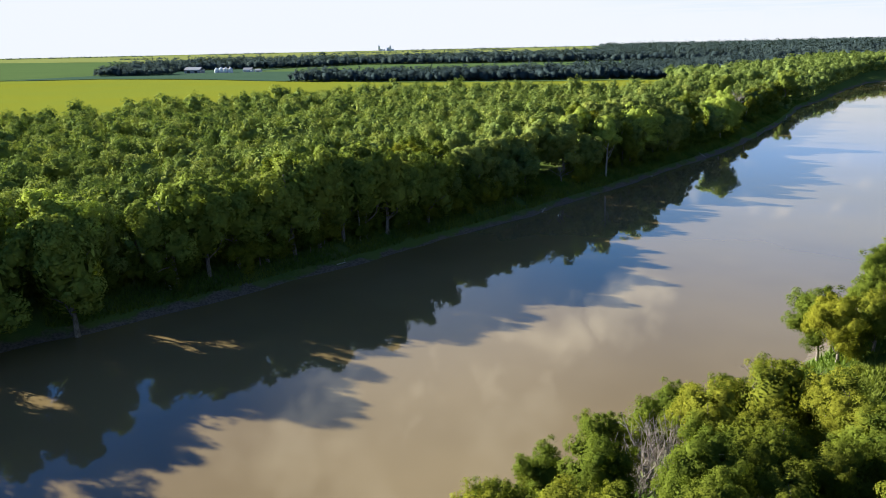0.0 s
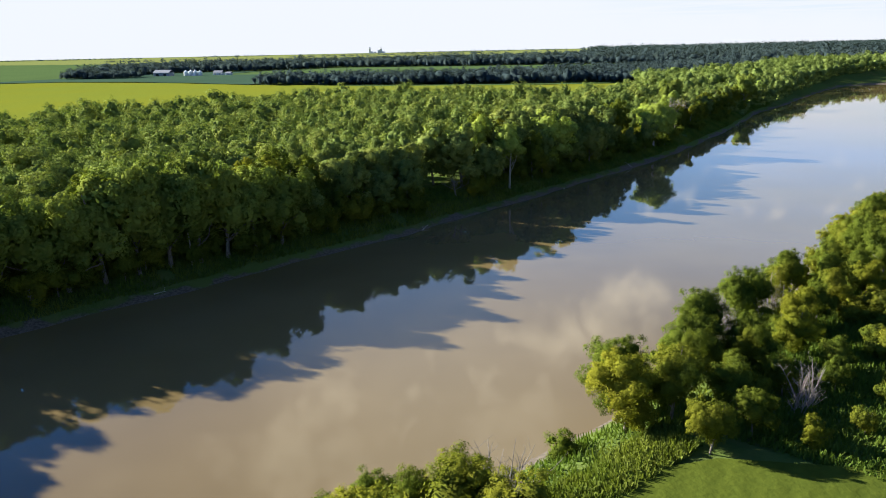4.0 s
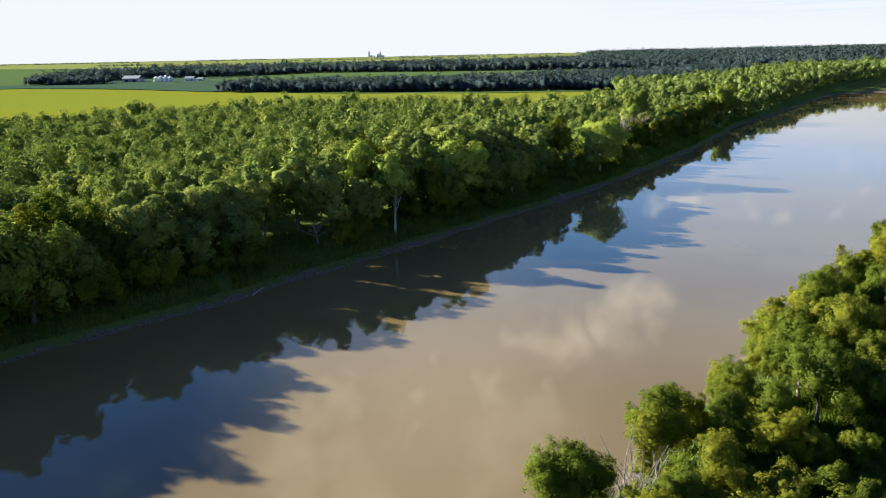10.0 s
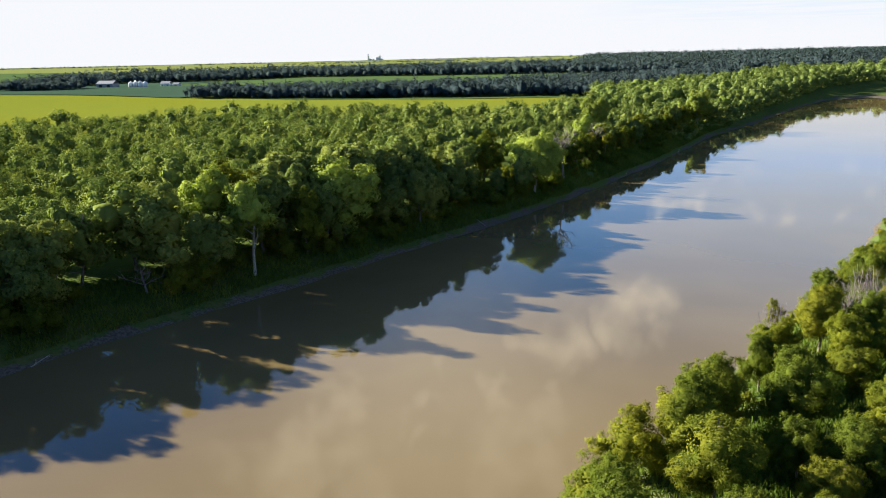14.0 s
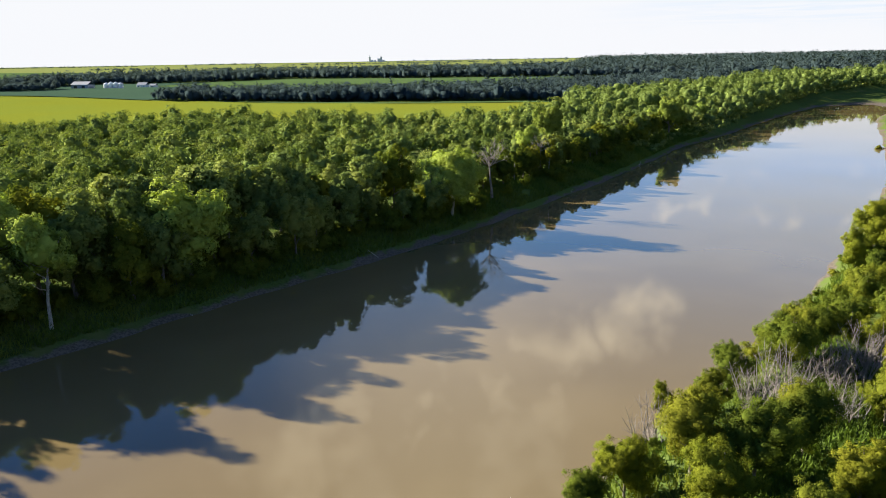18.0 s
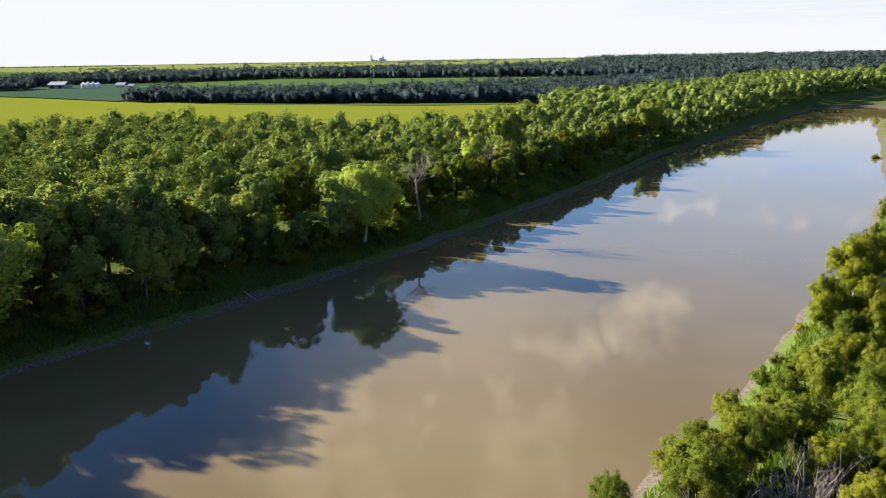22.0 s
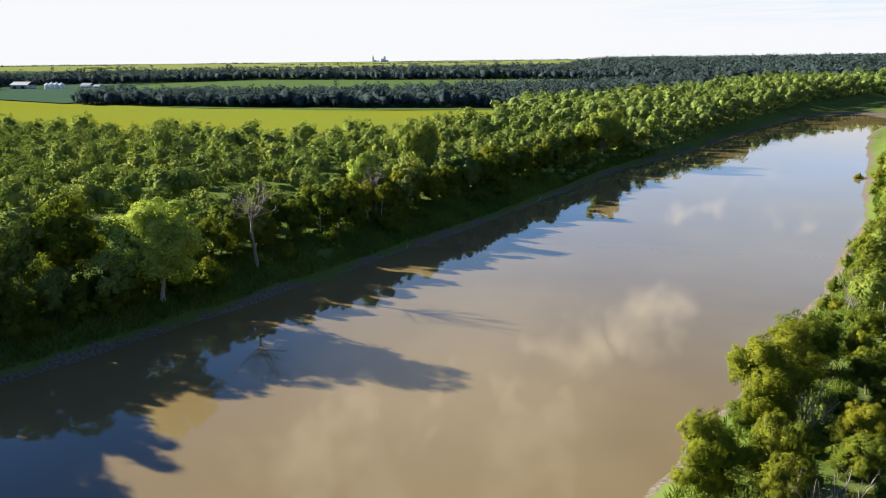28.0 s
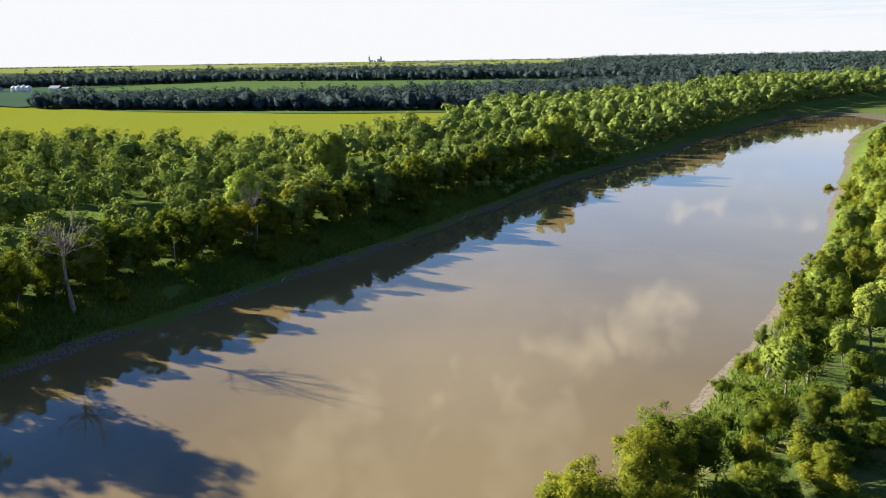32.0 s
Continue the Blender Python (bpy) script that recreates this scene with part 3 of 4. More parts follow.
NEAR_TREE = [tree_kind("tree", 40 + k, 10.5, 3.9, 0.6, 21000, 0.085, (LEAF_NEAR, LEAF_NEAR, LEAF_LIME, LEAF_NEAR)[k], BARK, 0.2, 8, 16, 170, ("leafy green tree on the near river bank", "leafy green tree on the near river bank", "sunlit yellow-green tree on the near river bank", "dark green tree on the near river bank")[k], soft=0.22, core=0.9, loose=0.25, lobe=(0.28, 0.5)) for k in range(4)]
FARTHER_TREE = [tree_kind("tree", 45 + k, 10.5, 3.9, 0.6, 4500, 0.17, (LEAF_NEAR, LEAF_BRIGHT)[k], BARK, 0.2, 6, 10, 50, "leafy green tree on the near river bank") for k in range(2)]
BUSH = [tree_kind("bush", 50 + k, 3.2, 2.2, 0.1, 3000, 0.095, (LEAF_NEAR, LEAF_NEAR, LEAF_LIME)[k], BARK, 0.06, 4, 8, 34, "rounded leafy bush on the grassy bank", "bush") for k in range(3)]
DEAD_TALL = bare_kind("dead_tree", 60, 15.8, 0.27, 11.5, 17, 4, 0.62, "tall dead tree with a bare pale trunk and grey branches", "dead tree")
DEAD_LOW = bare_kind("dead_tree", 61, 9.0, 0.24, 4.0, 11, 4, 1.2, "low dead tree with spreading grey branches", "dead tree")
BRUSH = [bare_kind("dead_brush", 62 + k, 6.5, 0.07, 1.0, 6, 3, 0.55, "thicket of bare grey stems among the bank trees", "brush", 13) for k in range(2)]
SNAG = bare_kind("dead_snag", 66, 9.0, 0.10, 2.0, 2, 0, 0.3, "broken whitish dead poles leaning over the water", "snag", 4, BARK_PALE)


def along(line, d_min, d_max, gap, seed, lo=0.0, hi=1e9, left=True):
    """Places beside the line, between two distances from the water, no two nearer than gap."""
    rng = np.random.default_rng(seed)
    box = line[(line[:, 1] > lo) & (line[:, 1] < hi)]
    x0, y0 = box.min(0) - d_max
    x1, y1 = box.max(0) + d_max
    n = int((x1 - x0) * (y1 - y0) / gap**2 * 6)
    p = np.stack([rng.uniform(x0, x1, n), rng.uniform(y0, y1, n)], 1)
    d = offset(p, line, left)
    p = p[(d > d_min) & (d < d_max)]
    kept, cells = [], {}
    for q in p:
        c = (int(q[0] // gap), int(q[1] // gap))
        close = [r for i in (-1, 0, 1) for j in (-1, 0, 1) for r in cells.get((c[0] + i, c[1] + j), ())]
        if all((q[0] - r[0]) ** 2 + (q[1] - r[1]) ** 2 > gap * gap for r in close):
            cells.setdefault(c, []).append(q)
            kept.append(q)
    return np.array(kept), rng


PALE_AT = [(-55.4, 106.2), (-58.4, 105.6), (45, 209.2), (37, 213), (128, 346)]
BRIGHT_AT = [(-40, 120), (-32, 128), (-24, 136), (-16, 143.5), (-8, 151.5), (-53, 100), (-75, 81), (-86, 72), (-97, 62), (-44, 116), (-36, 124), (-28, 132), (-20, 140), (-12, 147), (-4, 156), (-61, 93), (-70, 85), (-80, 76), (-91, 67), (-66, 103), (-103, 57), (202, 452), (206, 462), (139, 383)]
SLENDER_AT = [(121.6, 323), (133, 335), (106, 307), (77, 257.8), (-44.5, 114), (-17, 142), (150, 366)]
taken = np.array([(93, 291), (87, 295), (97, 296)] + PALE_AT + BRIGHT_AT + SLENDER_AT + [(101, 287), (107, 293), (95, 283), (114, 302), (30.7, 196.6), (119, 305), (58.5, 231)])



def sunny(x, y):
    """Greatest height that keeps the gap in the trees through which the sun reaches the water."""
    ax, ay = x - 118, y - 254
    if abs(ax * 0.47 + ay * 0.88) > 5.5:
        return 99.0
    return (0.47 * ay - 0.88 * ax) * math.tan(el) - 4.5


# first rows of the far bank, as single trees
spots, rng = along(FAR_LINE, 6.5, 19.0, 5.0, 5, 95, 500)
count = 0
for x, y in spots:
    back = float(offset([(x, y)], FAR_LINE, True)[0])
    if np.hypot(*(taken - (x, y)).T).min() < 5.5 or (y > 292 and back < 13):
        continue
    count += 1
    tall = rng.uniform(0.62, 0.78) if y > 292 else rng.uniform(1.14, 1.32) if 196 < y < 262 else rng.uniform(0.98, 1.14) if 158 < y < 197 else rng.uniform(1.0, 1.2)
    if y < 160 and back > 13:
        tall *= 0.78
    if 150 < y < 292 and back < 8.5:
        tall *= 0.76
    tall = min(tall, sunny(x, y) / 14.0)
    if tall < 0.25:
        continue
    plant(MAPLE[rng.choice(5, p=[0.3, 0.26, 0.2, 0.2, 0.04])], x, y, tall, rng.uniform(0, 6.28), rng.uniform(0.9, 1.12))
print("far bank trees", count)
for x, y in PALE_AT:
    plant(PALE_TREE[rng.integers(0, 2)], x, y, rng.uniform(1.0, 1.12) * (0.78 if y > 300 else 1.0), rng.uniform(0, 6.28))
for x, y in BRIGHT_AT:
    plant(COTTONWOOD[rng.integers(0, 2)], x, y, (1.12 if x > -50 else 1.24) + 0.1 * (x > -30) * (x < -8), rng.uniform(0, 6.28))
for x, y in SLENDER_AT:
    plant(SLENDER, x, y, rng.uniform(0.65, 0.8) if y > 300 else rng.uniform(0.85, 1.1), rng.uniform(0, 6.28))
plant(SPREADING, 103.6, 284.5, 0.88, 0.6, 1.12)
plant(MAPLE[4], 58.5, 231, 1.35, 1.0, 1.15)
plant(DEAD_TALL, 114, 302, 1.5, 2.0)
plant(DEAD_LOW, 30.7, 196.6, 1.0, 0.5)
plant(DEAD_TALL, 131, 341, 1.15, 4.0)

# a close dark row at the foot of the lower wood
spots, rng = along(FAR_LINE, 12.5, 18.5, 4.2, 35, 298, 430)
for x, y in spots:
    if np.hypot(x - 114, y - 302) > 5 and np.hypot(x - 121.6, y - 323) > 3.5:
        plant(MAPLE[3], x, y, min(rng.uniform(0.58, 0.72), max(0.3, sunny(x, y) / 14.0)), rng.uniform(0, 6.28), rng.uniform(1.0, 1.2))

# bushes under the trees of the far bank
spots, rng = along(FAR_LINE, 5.0, 12.5, 3.4, 15, 98, 420)
for x, y in spots:
    if np.hypot(x - 31, y - 195) < 6 or np.hypot(x - 114, y - 300) < 7 or rng.random() < (0.75 if y > 292 else 0.08):
        continue
    plant(BUSH[rng.choice(3, p=[0.6, 0.37, 0.03])], x, y, rng.uniform(0.7, 1.6) + 0.5 * (y < 180), rng.uniform(0, 6.28), rng.uniform(0.8, 1.15))
plant(BUSH[2], 99, 279, 1.3, 0.3)
plant(BUSH[0], 279, 419, 0.55, 0.8, 1.6)

# near bank trees
spots, rng = along(NEAR_LINE, 2.2, 29.0, 4.7, 6, 25, 470, False)
inland = offset(spots, NEAR_LINE, False)
BRUSH_AT = [(19, 57), (32, 67.5), (61, 79), (71, 109), (63, 101), (140, 180), (146, 183), (151, 187), (124, 177), (185, 241), (209, 279), (179, 222), (134, 176.6), (142.3, 174.8), (137.2, 179.5), (145, 185.5), (149, 183.5), (15, 53.5), (17.5, 57)]
count = 0
for (x, y), d in zip(spots, inland):
    on_lawn = (35 < x < 90 and y < 70) or (34 < x < 45 and 60 < y < 74) or (26 < x < 41 and 63 < y < 84) or (203 < y < 228 and d < 8) or (262 < y < 284 and d < 7.5)
    if on_lawn or min(min(math.hypot(x - a, y - c), math.hypot(x - a + 2.4, y - c + 4.2)) for a, c in BRUSH_AT) < (3.0 if 170 < y < 190 else 2.6) or (y > 118 and d < 3.4) or (y > 283 and (d < 4.6 or rng.random() < 0.15)) or (y > 283 and d > 20):
        continue
    count += 1
    s = rng.uniform(0.66, 1.05) * (0.8 if d < 6 else 1.0)
    if y > 283:
        s *= 0.9
    if 72 < y < 116 or 208 < y < 283:
        s = rng.uniform(0.9, 1.1) if d < 8.5 else max(0.36, (10.4 - 0.42 * (d - 6)) / 10.5) * rng.uniform(0.78, 0.95)
    elif 116 <= y <= 208 and d > 12:
        s *= max(0.7, 1.0 - 0.022 * (d - 10))
    kind = NEAR_TREE[rng.choice(4, p=[0.32, 0.3, 0.2, 0.18] if y < 212 else [0.25, 0.2, 0.5, 0.05])] if y < 268 else FARTHER_TREE[rng.integers(0, 2)]
    plant(kind, x, y, s, rng.uniform(0, 6.28), rng.uniform(0.9, 1.15))
print("near bank trees", count)
for k, (x, y) in enumerate(BRUSH_AT):
    plant(BRUSH[k % 2], x, y, rng.uniform(1.0, 1.35), rng.uniform(0, 6.28))
for x, y, s in ((141.5, 192.5, 0.8), (83, 121, 0.8), (7, 56, 0.75), (12, 60.5, 0.8), (16.5, 64, 0.8), (21, 67, 0.75), (10, 53, 0.8), (2, 52, 0.7), (23, 63, 0.8)):
    plant(NEAR_TREE[1], x + 1.2, y - 1.0, s, x)
low, rng2 = along(NEAR_LINE, 9.0, 32.0, 3.4, 26, 78, 122, False)
more, _ = along(NEAR_LINE, 10.0, 27.0, 3.6, 27, 215, 280, False)
low = np.concatenate([low[low[:, 1] < 124], more[(more[:, 1] > 205) & (more[:, 1] < 285)]])
for x, y in low:
    if y > 88 and x - y > -55 and rng2.random() < 0.75:
        plant(BUSH[rng2.choice(3, p=[0.7, 0.25, 0.05])], x, y, rng2.uniform(0.6, 1.0), rng2.uniform(0, 6.28), rng2.uniform(1.0, 1.4))
plant(NEAR_TREE[2], 127.5, 184.5, 0.5, 1.0, 0.7)
plant(SNAG, 107.5, 157.5, 0.9, 0.4)
spots, rng = along(NEAR_LINE, 1.8, 7.0, 3.6, 16, 30, 470, False)
for x, y in spots:
    if rng.random() < 0.35:
        continue
    plant(BUSH[rng.choice(3, p=[0.2, 0.5, 0.3])], x, y, rng.uniform(0.4, 0.9), rng.uniform(0, 6.28), rng.uniform(0.9, 1.3))


# ---- woods behind, as one growth each ----
def woods(name, spots, rng, leaf, label, height=12.6, radius=4.5, count=230, size=0.62, kinds=8, seed=70, base=3.6, clumps=24, lobes=7, flat=0.0):
    protos = [lobed_crown(np.random.default_rng(seed + k), base, height, radius, count, size, lobes, clumps, flat=flat) for k in range(kinds)]
    z = land_height(spots[:, 0], spots[:, 1])
    verts, shades, faces, total, n = [], [], [], 0, 0
    line_off = offset(spots, FAR_LINE, True)
    for (x, y), zz in zip(spots, z):
        a, s, wide = rng.uniform(0, 6.28), rng.uniform(0.7, 1.1), rng.uniform(0.88, 1.2)
        if rng.random() < 0.14:
            s *= rng.uniform(1.12, 1.3)
        if y > 290 and y < 520 and line_off[n] < 45:
            s = min(s, 1.0) * 0.78
        if y > 230:
            s *= 0.95
        s = max(0.3, min(s, sunny(x, y) / height))
        if -70 < x < 5 and 20 < y - x - 145 < 45 and y < 200:
            s *= 0.8
        n += 1
        v, ff, nn = protos[rng.integers(0, kinds)]
        faces.append(ff + total)
        total += len(v)
        c, q = math.cos(a), math.sin(a)
        verts.append(np.stack([(v[:, 0] * c - v[:, 1] * q) * s * wide + x, (v[:, 0] * q + v[:, 1] * c) * s * wide + y, v[:, 2] * s + zz], 1))
        shades.append(np.stack([nn[:, 0] * c - nn[:, 1] * q, nn[:, 0] * q + nn[:, 1] * c, nn[:, 2]], 1))
    v = np.concatenate(verts)
    me = mesh_from(name, v, np.concatenate(faces), leaf, np.concatenate(shades))
    return tagged(new(name, me), label, "woods", kind="stuff")


def inside(p, poly):
    x, y, ok = p[:, 0], p[:, 1], np.zeros(len(p), bool)
    for (ax, ay), (bx, by) in zip(poly, poly[1:] + poly[:1]):
        cross = (ay > y) != (by > y)
        ok ^= cross & (x < (bx - ax) * (y - ay) / ((by - ay) if by != ay else 1e-9) + ax)
    return ok


def scatter(poly, gap, seed):
    """Jittered places inside an outline."""
    rng = np.random.default_rng(seed)
    a = np.array(poly)
    x, y = np.meshgrid(np.arange(a[:, 0].min(), a[:, 0].max(), gap), np.arange(a[:, 1].min(), a[:, 1].max(), gap * 0.9))
    p = np.stack([x.ravel(), y.ravel()], 1)
    p[:, 0] += np.repeat(np.arange(x.shape[0]) % 2, x.shape[1]) * gap * 0.5
    p += rng.uniform(-0.38, 0.38, p.shape) * gap
    return p[inside(p, poly)], rng


wood_poly = FOREST_BACK + [(185, 640), (260, 690), (330, 760), (420, 860), (900, 960), (1000, 882), (458, 780), (391, 719), (289, 569), (232, 478), (205, 443), (172, 382), (135, 323), (89, 257), (40, 198), (0, 154), (-41, 112), (-130, 42), (-260, -60), (-420, -60)]
spots, rng = scatter(wood_poly, 7.9, 8)
d = offset(spots, FAR_LINE, True)
keep = (d > 15.5) | ((d > 2) & (spots[:, 1] > 460)) | ((d > 8) & (spots[:, 1] < 95))
clear = (np.hypot((spots[:, 0] - 94), (spots[:, 1] - 290)) > 10) & (np.hypot((spots[:, 0] - 84), (spots[:, 1] - 296)) > 7)
spots = spots[keep & clear & (spots[:, 0] > -0.62 * spots[:, 1] - 45) & (rng.random(len(d)) > 0.06)]
near = (spots[:, 1] - 0.5 * spots[:, 0]) < 235
far_part = spots[:, 1] > 480
print("wood", len(spots), near.sum(), far_part.sum())
woods("riverside_wood", spots[near], rng, LEAF_GREEN, "dense green broadleaf wood along the river", count=1150, size=0.24, clumps=34)
woods("riverside_wood", spots[~near & ~far_part], rng, LEAF_GREEN, "dense green broadleaf wood behind the river bank", count=440, size=0.32, lobes=6, clumps=24)
woods("riverside_wood", spots[~near & far_part], rng, LEAF_GREEN, "dense green broadleaf wood along the far reach", count=130, size=0.52, lobes=4, clumps=14)

# scrub that covers the slope of the far reach
spots, rng = along(FAR_LINE, 2.5, 14.0, 3.6, 18, 400, 830)
woods("bank_scrub", spots[(spots[:, 1] > 405) & (spots[:, 0] < 700)], rng, LEAF_GREEN, "low green scrub covering the bank of the far reach", 3.6, 2.6, 60, 0.36, base=0.0, lobes=4, clumps=10)

# undergrowth at the foot of the lower wood
spots, rng = along(FAR_LINE, 11.0, 23.0, 3.9, 17, 290, 470)
spots = spots[(np.hypot(spots[:, 0] - 114, spots[:, 1] - 300) > 6) & (rng.random(len(spots)) < 0.9)]
woods("bank_scrub", spots, rng, LEAF_NEAR, "leafy undergrowth at the foot of the riverside wood", 6.4, 3.2, 420, 0.17, base=0.0, lobes=5, clumps=18)

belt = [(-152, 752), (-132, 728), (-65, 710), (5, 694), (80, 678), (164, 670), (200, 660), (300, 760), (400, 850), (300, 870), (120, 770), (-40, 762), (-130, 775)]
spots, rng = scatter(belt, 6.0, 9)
woods("tree_belt", spots, rng, LEAF_HAZY, "belt of trees behind the yellow field, haze and shade in the leaf colour", 12.5, 5.0, 110, 0.7, lobes=6, clumps=16, base=0.0, flat=0.7)
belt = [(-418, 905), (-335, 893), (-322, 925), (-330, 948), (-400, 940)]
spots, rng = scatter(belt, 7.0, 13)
woods("tree_belt", spots, rng, LEAF_HAZY, "clump of trees beside the farmyard, haze and shade in the leaf colour", 11.0, 5.0, 120, 0.6, lobes=6, clumps=16, base=0.0, flat=0.7)
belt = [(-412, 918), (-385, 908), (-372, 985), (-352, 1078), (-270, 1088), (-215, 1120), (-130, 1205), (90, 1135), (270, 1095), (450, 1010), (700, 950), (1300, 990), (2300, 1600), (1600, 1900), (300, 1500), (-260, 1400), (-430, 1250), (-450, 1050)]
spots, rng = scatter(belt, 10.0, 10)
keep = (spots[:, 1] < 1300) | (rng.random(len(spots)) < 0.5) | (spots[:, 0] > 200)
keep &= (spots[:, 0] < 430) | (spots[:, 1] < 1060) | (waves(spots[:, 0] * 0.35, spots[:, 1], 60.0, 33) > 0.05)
woods("tree_belt", spots[keep], rng, LEAF_HAZY, "woods round the farmyard and beyond, haze and shade in the leaf colour", 15.0, 7.0, 64, 1.2, lobes=6, clumps=16, base=0.0, flat=0.7)
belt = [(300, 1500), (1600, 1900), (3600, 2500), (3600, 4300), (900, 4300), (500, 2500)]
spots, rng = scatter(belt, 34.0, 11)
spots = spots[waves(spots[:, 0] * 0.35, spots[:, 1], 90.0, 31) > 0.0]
woods("tree_belt", spots, rng, LEAF_HAZY, "distant woods out to the horizon", 6.5, 22.0, 40, 2.6, base=0.0, lobes=5, clumps=12, flat=0.7)


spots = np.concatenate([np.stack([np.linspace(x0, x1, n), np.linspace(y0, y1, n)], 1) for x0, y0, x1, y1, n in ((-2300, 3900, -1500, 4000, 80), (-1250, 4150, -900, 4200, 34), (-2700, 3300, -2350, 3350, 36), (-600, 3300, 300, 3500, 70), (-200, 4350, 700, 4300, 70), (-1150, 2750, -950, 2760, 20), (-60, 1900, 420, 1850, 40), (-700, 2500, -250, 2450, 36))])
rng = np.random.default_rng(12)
woods("tree_row", spots + rng.normal(0, 9, spots.shape), rng, LEAF_HAZY, "thin shelterbelts far out on the plain", 4.2, 10.0, 30, 1.5, base=0.0, lobes=4, clumps=9, flat=0.7)


# ---- grass on the banks ----
def bank_grass(line, lo, hi, d0, d1, n, seed, left, label):
    """Tufts of long grass on the slope."""
    rng = np.random.default_rng(seed)
    box = line[(line[:, 1] > lo) & (line[:, 1] < hi)]
    i = rng.integers(0, len(box) - 1, n)
    p = box[i] + (box[i + 1] - box[i]) * rng.random((n, 1))
    t = unit(box[i + 1] - box[i])
    side = np.stack([-t[:, 1], t[:, 0]], 1) * (1 if left else -1)
    p = p + side * rng.uniform(d0, d1, (n, 1))
    p = p[waves(p[:, 0], p[:, 1], 3.0, 9) > -0.9]
    z = land_height(p[:, 0], p[:, 1])
    keep = z > 0.9
    p, z = p[keep], z[keep]
    m = len(p)
    c = np.stack([p[:, 0], p[:, 1], z], 1)
    a = rng.uniform(0, 6.28, m)
    wide = np.stack([np.cos(a), np.sin(a), 0 * a], 1) * rng.uniform(0.05, 0.14, (m, 1))
    tip = np.stack([rng.normal(0, 0.25, m), rng.normal(0, 0.25, m), rng.uniform(0.3, 0.9, m)], 1)
    v = np.stack([c - wide, c + wide, c + tip + wide * 0.3, c + tip - wide * 0.5], 1).reshape(-1, 3)
    me = mesh_from("bank_grass", v, np.arange(4 * m).reshape(-1, 4), LEAF_GRASS)
    tagged(new("bank_grass", me), label, "grass", kind="stuff")


bank_grass(FAR_LINE, 98, 480, 1.8, 15.0, 95000, 21, True, "long green grass and weeds on the shaded bank")
bank_grass(NEAR_LINE, 30, 480, 1.5, 12.0, 45000, 22, False, "long sunlit grass on the near bank")
bank_grass(NEAR_LINE, 58, 88, 8.0, 13.5, 12000, 24, False, "rough grass beside the mown lawn")
bank_grass(NEAR_LINE, 84, 215, 10.0, 27.0, 60000, 23, False, "rough grass under the trees of the near bank")


# ---- driftwood ----
def driftwood(x, y, length, turn, seed):
    rng = np.random.default_rng(seed)
    ob = tagged(new("driftwood"), "weathered pale branch stranded on the muddy waterline", "driftwood", "driftwood on the bank")
    z = float(land_height(np.array([x]), np.array([y]))[0])
    me = trunk_mesh(rng, "log", length, 0.11, length * 0.3, BARK_PALE, 3, 0.7, 1, 0.2)
    lg = part("log", me, ob)
    lg.rotation_euler = (0, radians(80), 0)
    ob.matrix_basis = pose(x, y, z + 0.12, 0, 0, turn)


for k, (x, y, s, a) in enumerate([(113, 284.5, 4.5, 20), (23, 175.5, 3.0, 60), (88, 254.5, 2.5, 200), (61, 221.5, 2.2, 140), (-20, 132.5, 3.0, 40), (139, 328.5, 2.5, 90), (172, 381.5, 3.0, 50)]):
    driftwood(x, y, s, a, 90 + k)


# ---- farmyard and grain elevator ----
def box_mesh(name, sx, sy, sz, mat, bevel=0.05, z0=0.0):
    bm = bmesh.new()
    bmesh.ops.create_cube(bm, size=1.0, matrix=Matrix.LocRotScale((0, 0, z0 + sz / 2), None, (sx, sy, sz)))
    bmesh.ops.bevel(bm, geom=bm.edges[:], offset=bevel, segments=1, affect="EDGES")
    me = bpy.data.meshes.new(name)
    bm.to_mesh(me)
    bm.free()
    me.materials.append(mat)
    return me


def gable_mesh(name, sx, sy, rise, z0, mat, over=0.4):
    """A pitched roof with thickness, ridge along x."""
    bm = bmesh.new()
    hx, hy = sx / 2 + over, sy / 2 + over
    prof = [(-hy, z0), (0, z0 + rise), (hy, z0), (hy, z0 - 0.25), (0, z0 + rise - 0.3), (-hy, z0 - 0.25)]
    a = [bm.verts.new((-hx, y, z)) for y, z in prof]
    c = [bm.verts.new((hx, y, z)) for y, z in prof]
    bm.faces.new(a)
    bm.faces.new(c[::-1])
    for k in range(6):
        bm.faces.new((a[k], c[k], c[(k + 1) % 6], a[(k + 1) % 6]))
    bmesh.ops.recalc_face_normals(bm, faces=bm.faces[:])
    me = bpy.data.meshes.new(name)
    bm.to_mesh(me)
    bm.free()
    me.materials.append(mat)
    return me


def turned_mesh(name, profile, mat, sides=24):
    r = np.array(profile, float)
    t = np.linspace(0, 2 * math.pi, sides, endpoint=False)
    v = np.stack([np.outer(r[:, 0], np.cos(t)), np.outer(r[:, 0], np.sin(t)), np.outer(r[:, 1], np.ones(sides))], -1).reshape(-1, 3)
    i, j = np.meshgrid(np.arange(len(r) - 1), np.arange(sides), indexing="ij")
    k = (j + 1) % sides
    f = np.stack([i * sides + j, i * sides + k, (i + 1) * sides + k, (i + 1) * sides + j], -1).reshape(-1, 4)
    return mesh_from(name, v, f, mat)


def yard(x, y):
    return float(land_height(np.array([x]), np.array([y]))[0]) - 0.2


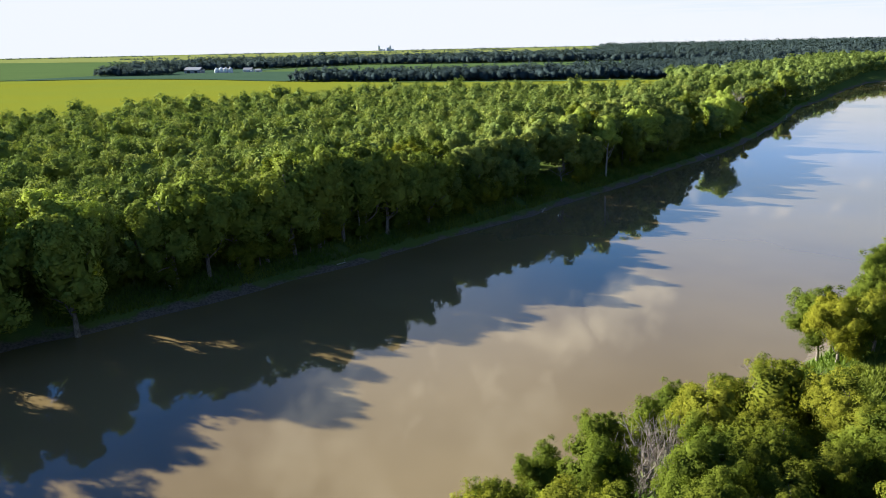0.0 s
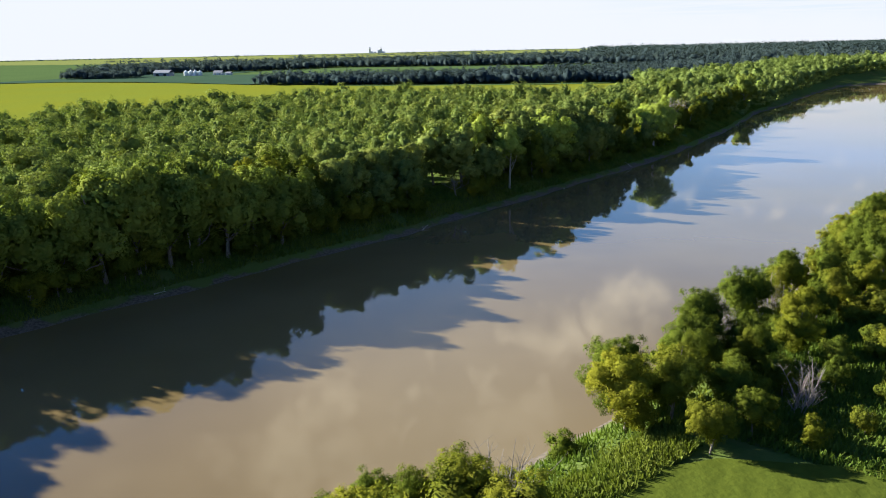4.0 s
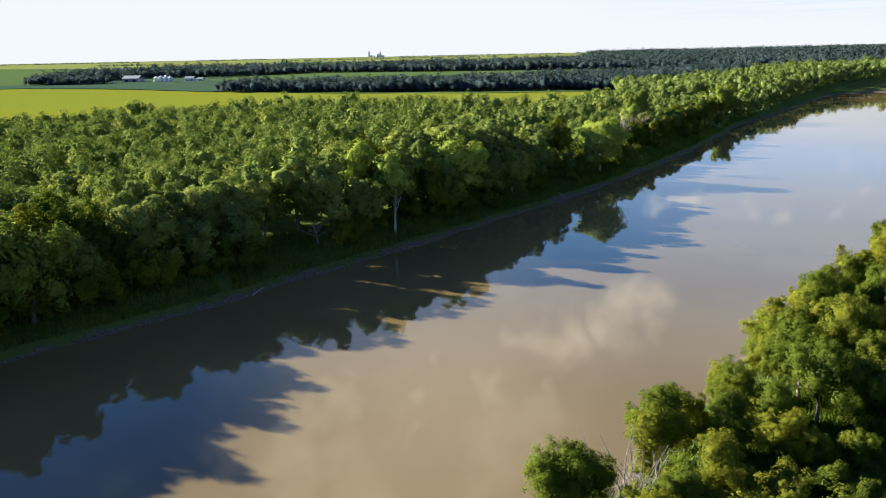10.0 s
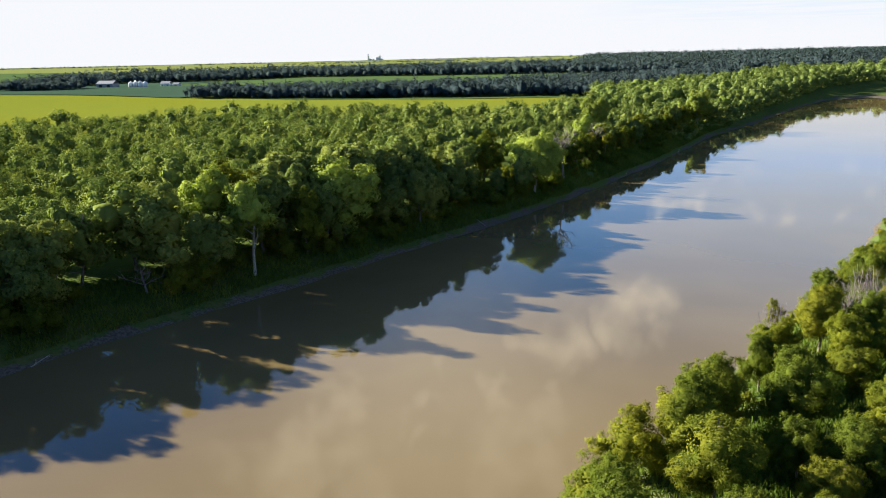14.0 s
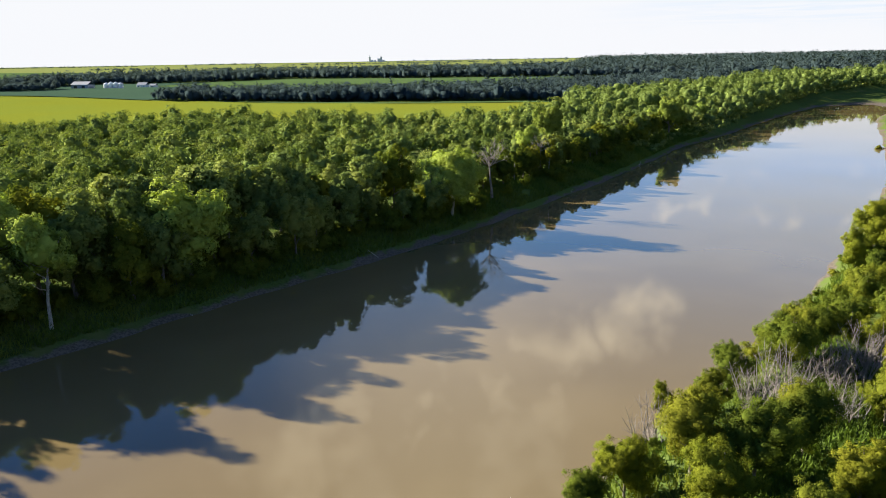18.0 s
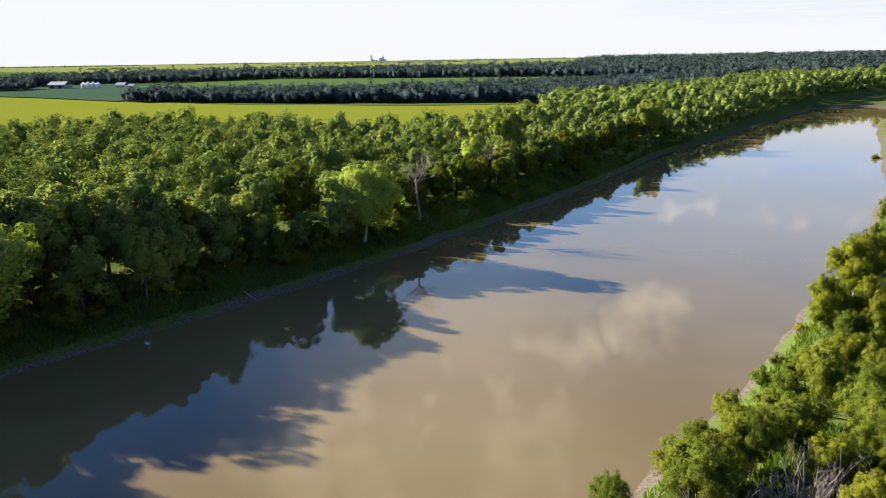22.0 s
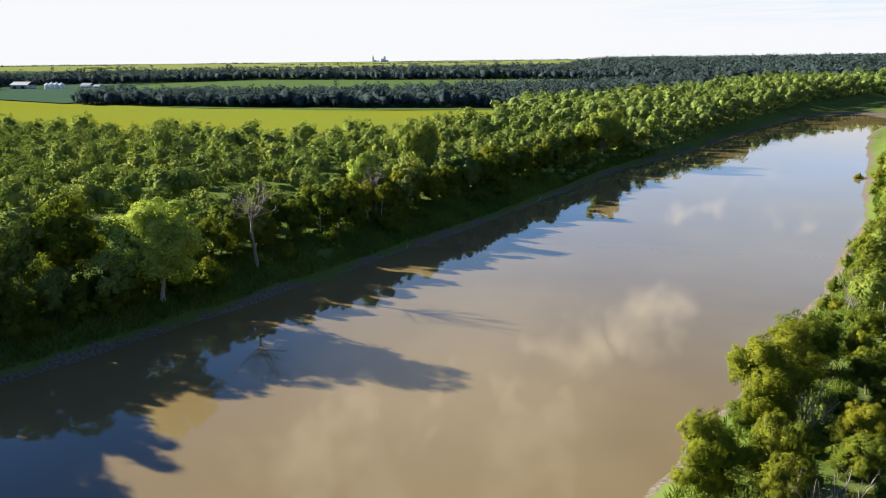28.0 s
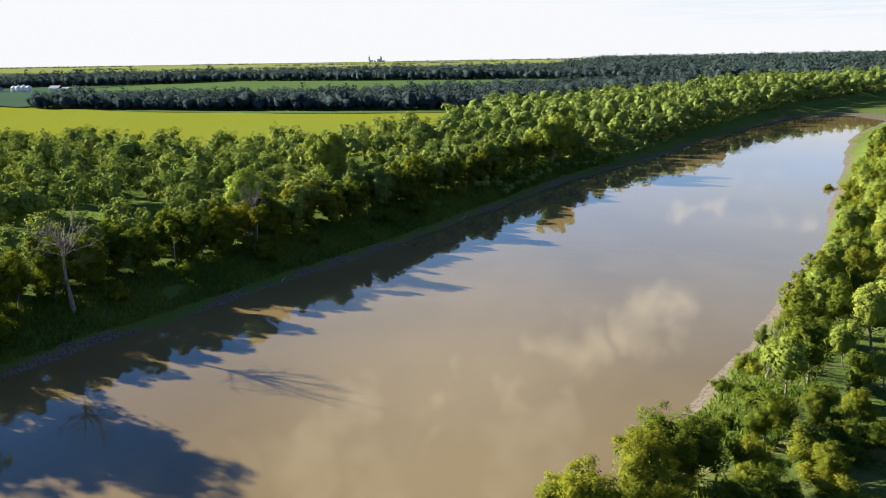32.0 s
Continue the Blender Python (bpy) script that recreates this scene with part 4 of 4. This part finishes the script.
def grain_bin(x, y, r, h):
    ob = tagged(new("grain_bin"), "round corrugated white steel grain bin with conical roof", "grain bin", "grain bins in the farmyard")
    rings = [(r + (0.05 if k % 2 else 0.0), h * k / 14) for k in range(15)]
    part("wall", turned_mesh("wall", rings, GALVANISED), ob)
    part("roof", turned_mesh("roof", [(r + 0.25, h - 0.05), (r * 0.5, h + r * 0.33), (0.35, h + r * 0.62), (0.35, h + r * 0.62 + 0.4), (0.01, h + r * 0.62 + 0.5)], GALVANISED), ob)
    d = part("door", box_mesh("door", 0.9, 0.12, 1.9, GREY_WALL, 0.03, 0.5), ob)
    d.location = (0, -r - 0.05, 0)
    ob.matrix_basis = pose(x, y, yard(x, y))


def farm_building(name, x, y, sx, sy, h, rise, turn, wall, roof, label, category, doors):
    ob = tagged(new(name), label, category)
    part("wall", box_mesh("wall", sx, sy, h, wall), ob)
    part("roof", gable_mesh("roof", sx, sy, rise, h, roof), ob)
    for dx, wd, hd, z0, kind, mat in doors:
        p = part(kind, box_mesh(kind, wd, 0.12, hd, mat, 0.02, z0), ob)
        p.location = (dx, -sy / 2 - 0.05, 0)
    ob.matrix_basis = pose(x, y, yard(x, y), 0, 0, turn)


for k in range(4):
    grain_bin(-279 + 6.2 * k, 946 - 2.0 * k, 2.8, (5.4, 6.2, 6.2, 5.6)[k])
farm_building("barn", -309, 954, 21, 12, 5.0, 3.2, -12, GREY_WALL, GREY_ROOF, "long grey farm shed with pitched roof", "barn", [(-5, 4, 3.8, 0, "door", DARK_PANE), (5, 4, 3.8, 0, "door", DARK_PANE)])
farm_building("farmhouse", -243, 958, 11, 8, 3.6, 2.6, -10, WHITE_WALL, GREY_ROOF, "white farmhouse with grey pitched roof", "house", [(-3, 1.2, 1.3, 1.1, "window", DARK_PANE), (0, 1.0, 2.1, 0, "door", GREY_WALL), (3, 1.2, 1.3, 1.1, "window", DARK_PANE)])
farm_building("garage", -229, 952, 7, 6, 2.8, 1.8, -10, WHITE_WALL, GREY_ROOF, "small white garage beside the farmhouse", "garage", [(0, 3.0, 2.2, 0, "door", GREY_ROOF)])


def elevator(x, y):
    ob = tagged(new("grain_elevator"), "distant tall grey grain elevator on the horizon", "grain elevator")
    z = float(land_height(np.array([x]), np.array([y]))[0])
    for k, (dx, w1, h1) in enumerate([(-26, 9, 30), (-14, 14, 13), (4, 10, 11), (24, 13, 20), (37, 11, 27), (49, 16, 12)]):
        p = part("tower" if h1 > 20 else "annex", box_mesh("tower", w1, 14, h1, CONCRETE, 0.3), ob)
        p.location = (dx, 0, 0)
    for dx, h1 in ((-26, 30), (37, 27)):
        p = part("roof", gable_mesh("roof", 6, 8, 3, 3.0, GREY_ROOF), ob)
        p.location = (dx, 0, h1)
    ob.matrix_basis = pose(x, y, z - 1)


elevator(-338, 4400)

for kind in (*MAPLE, *NEAR_TREE, *FARTHER_TREE, *COTTONWOOD, *PALE_TREE, SPREADING, SLENDER, *BUSH, DEAD_TALL, DEAD_LOW, *BRUSH, SNAG):
    forget(kind)
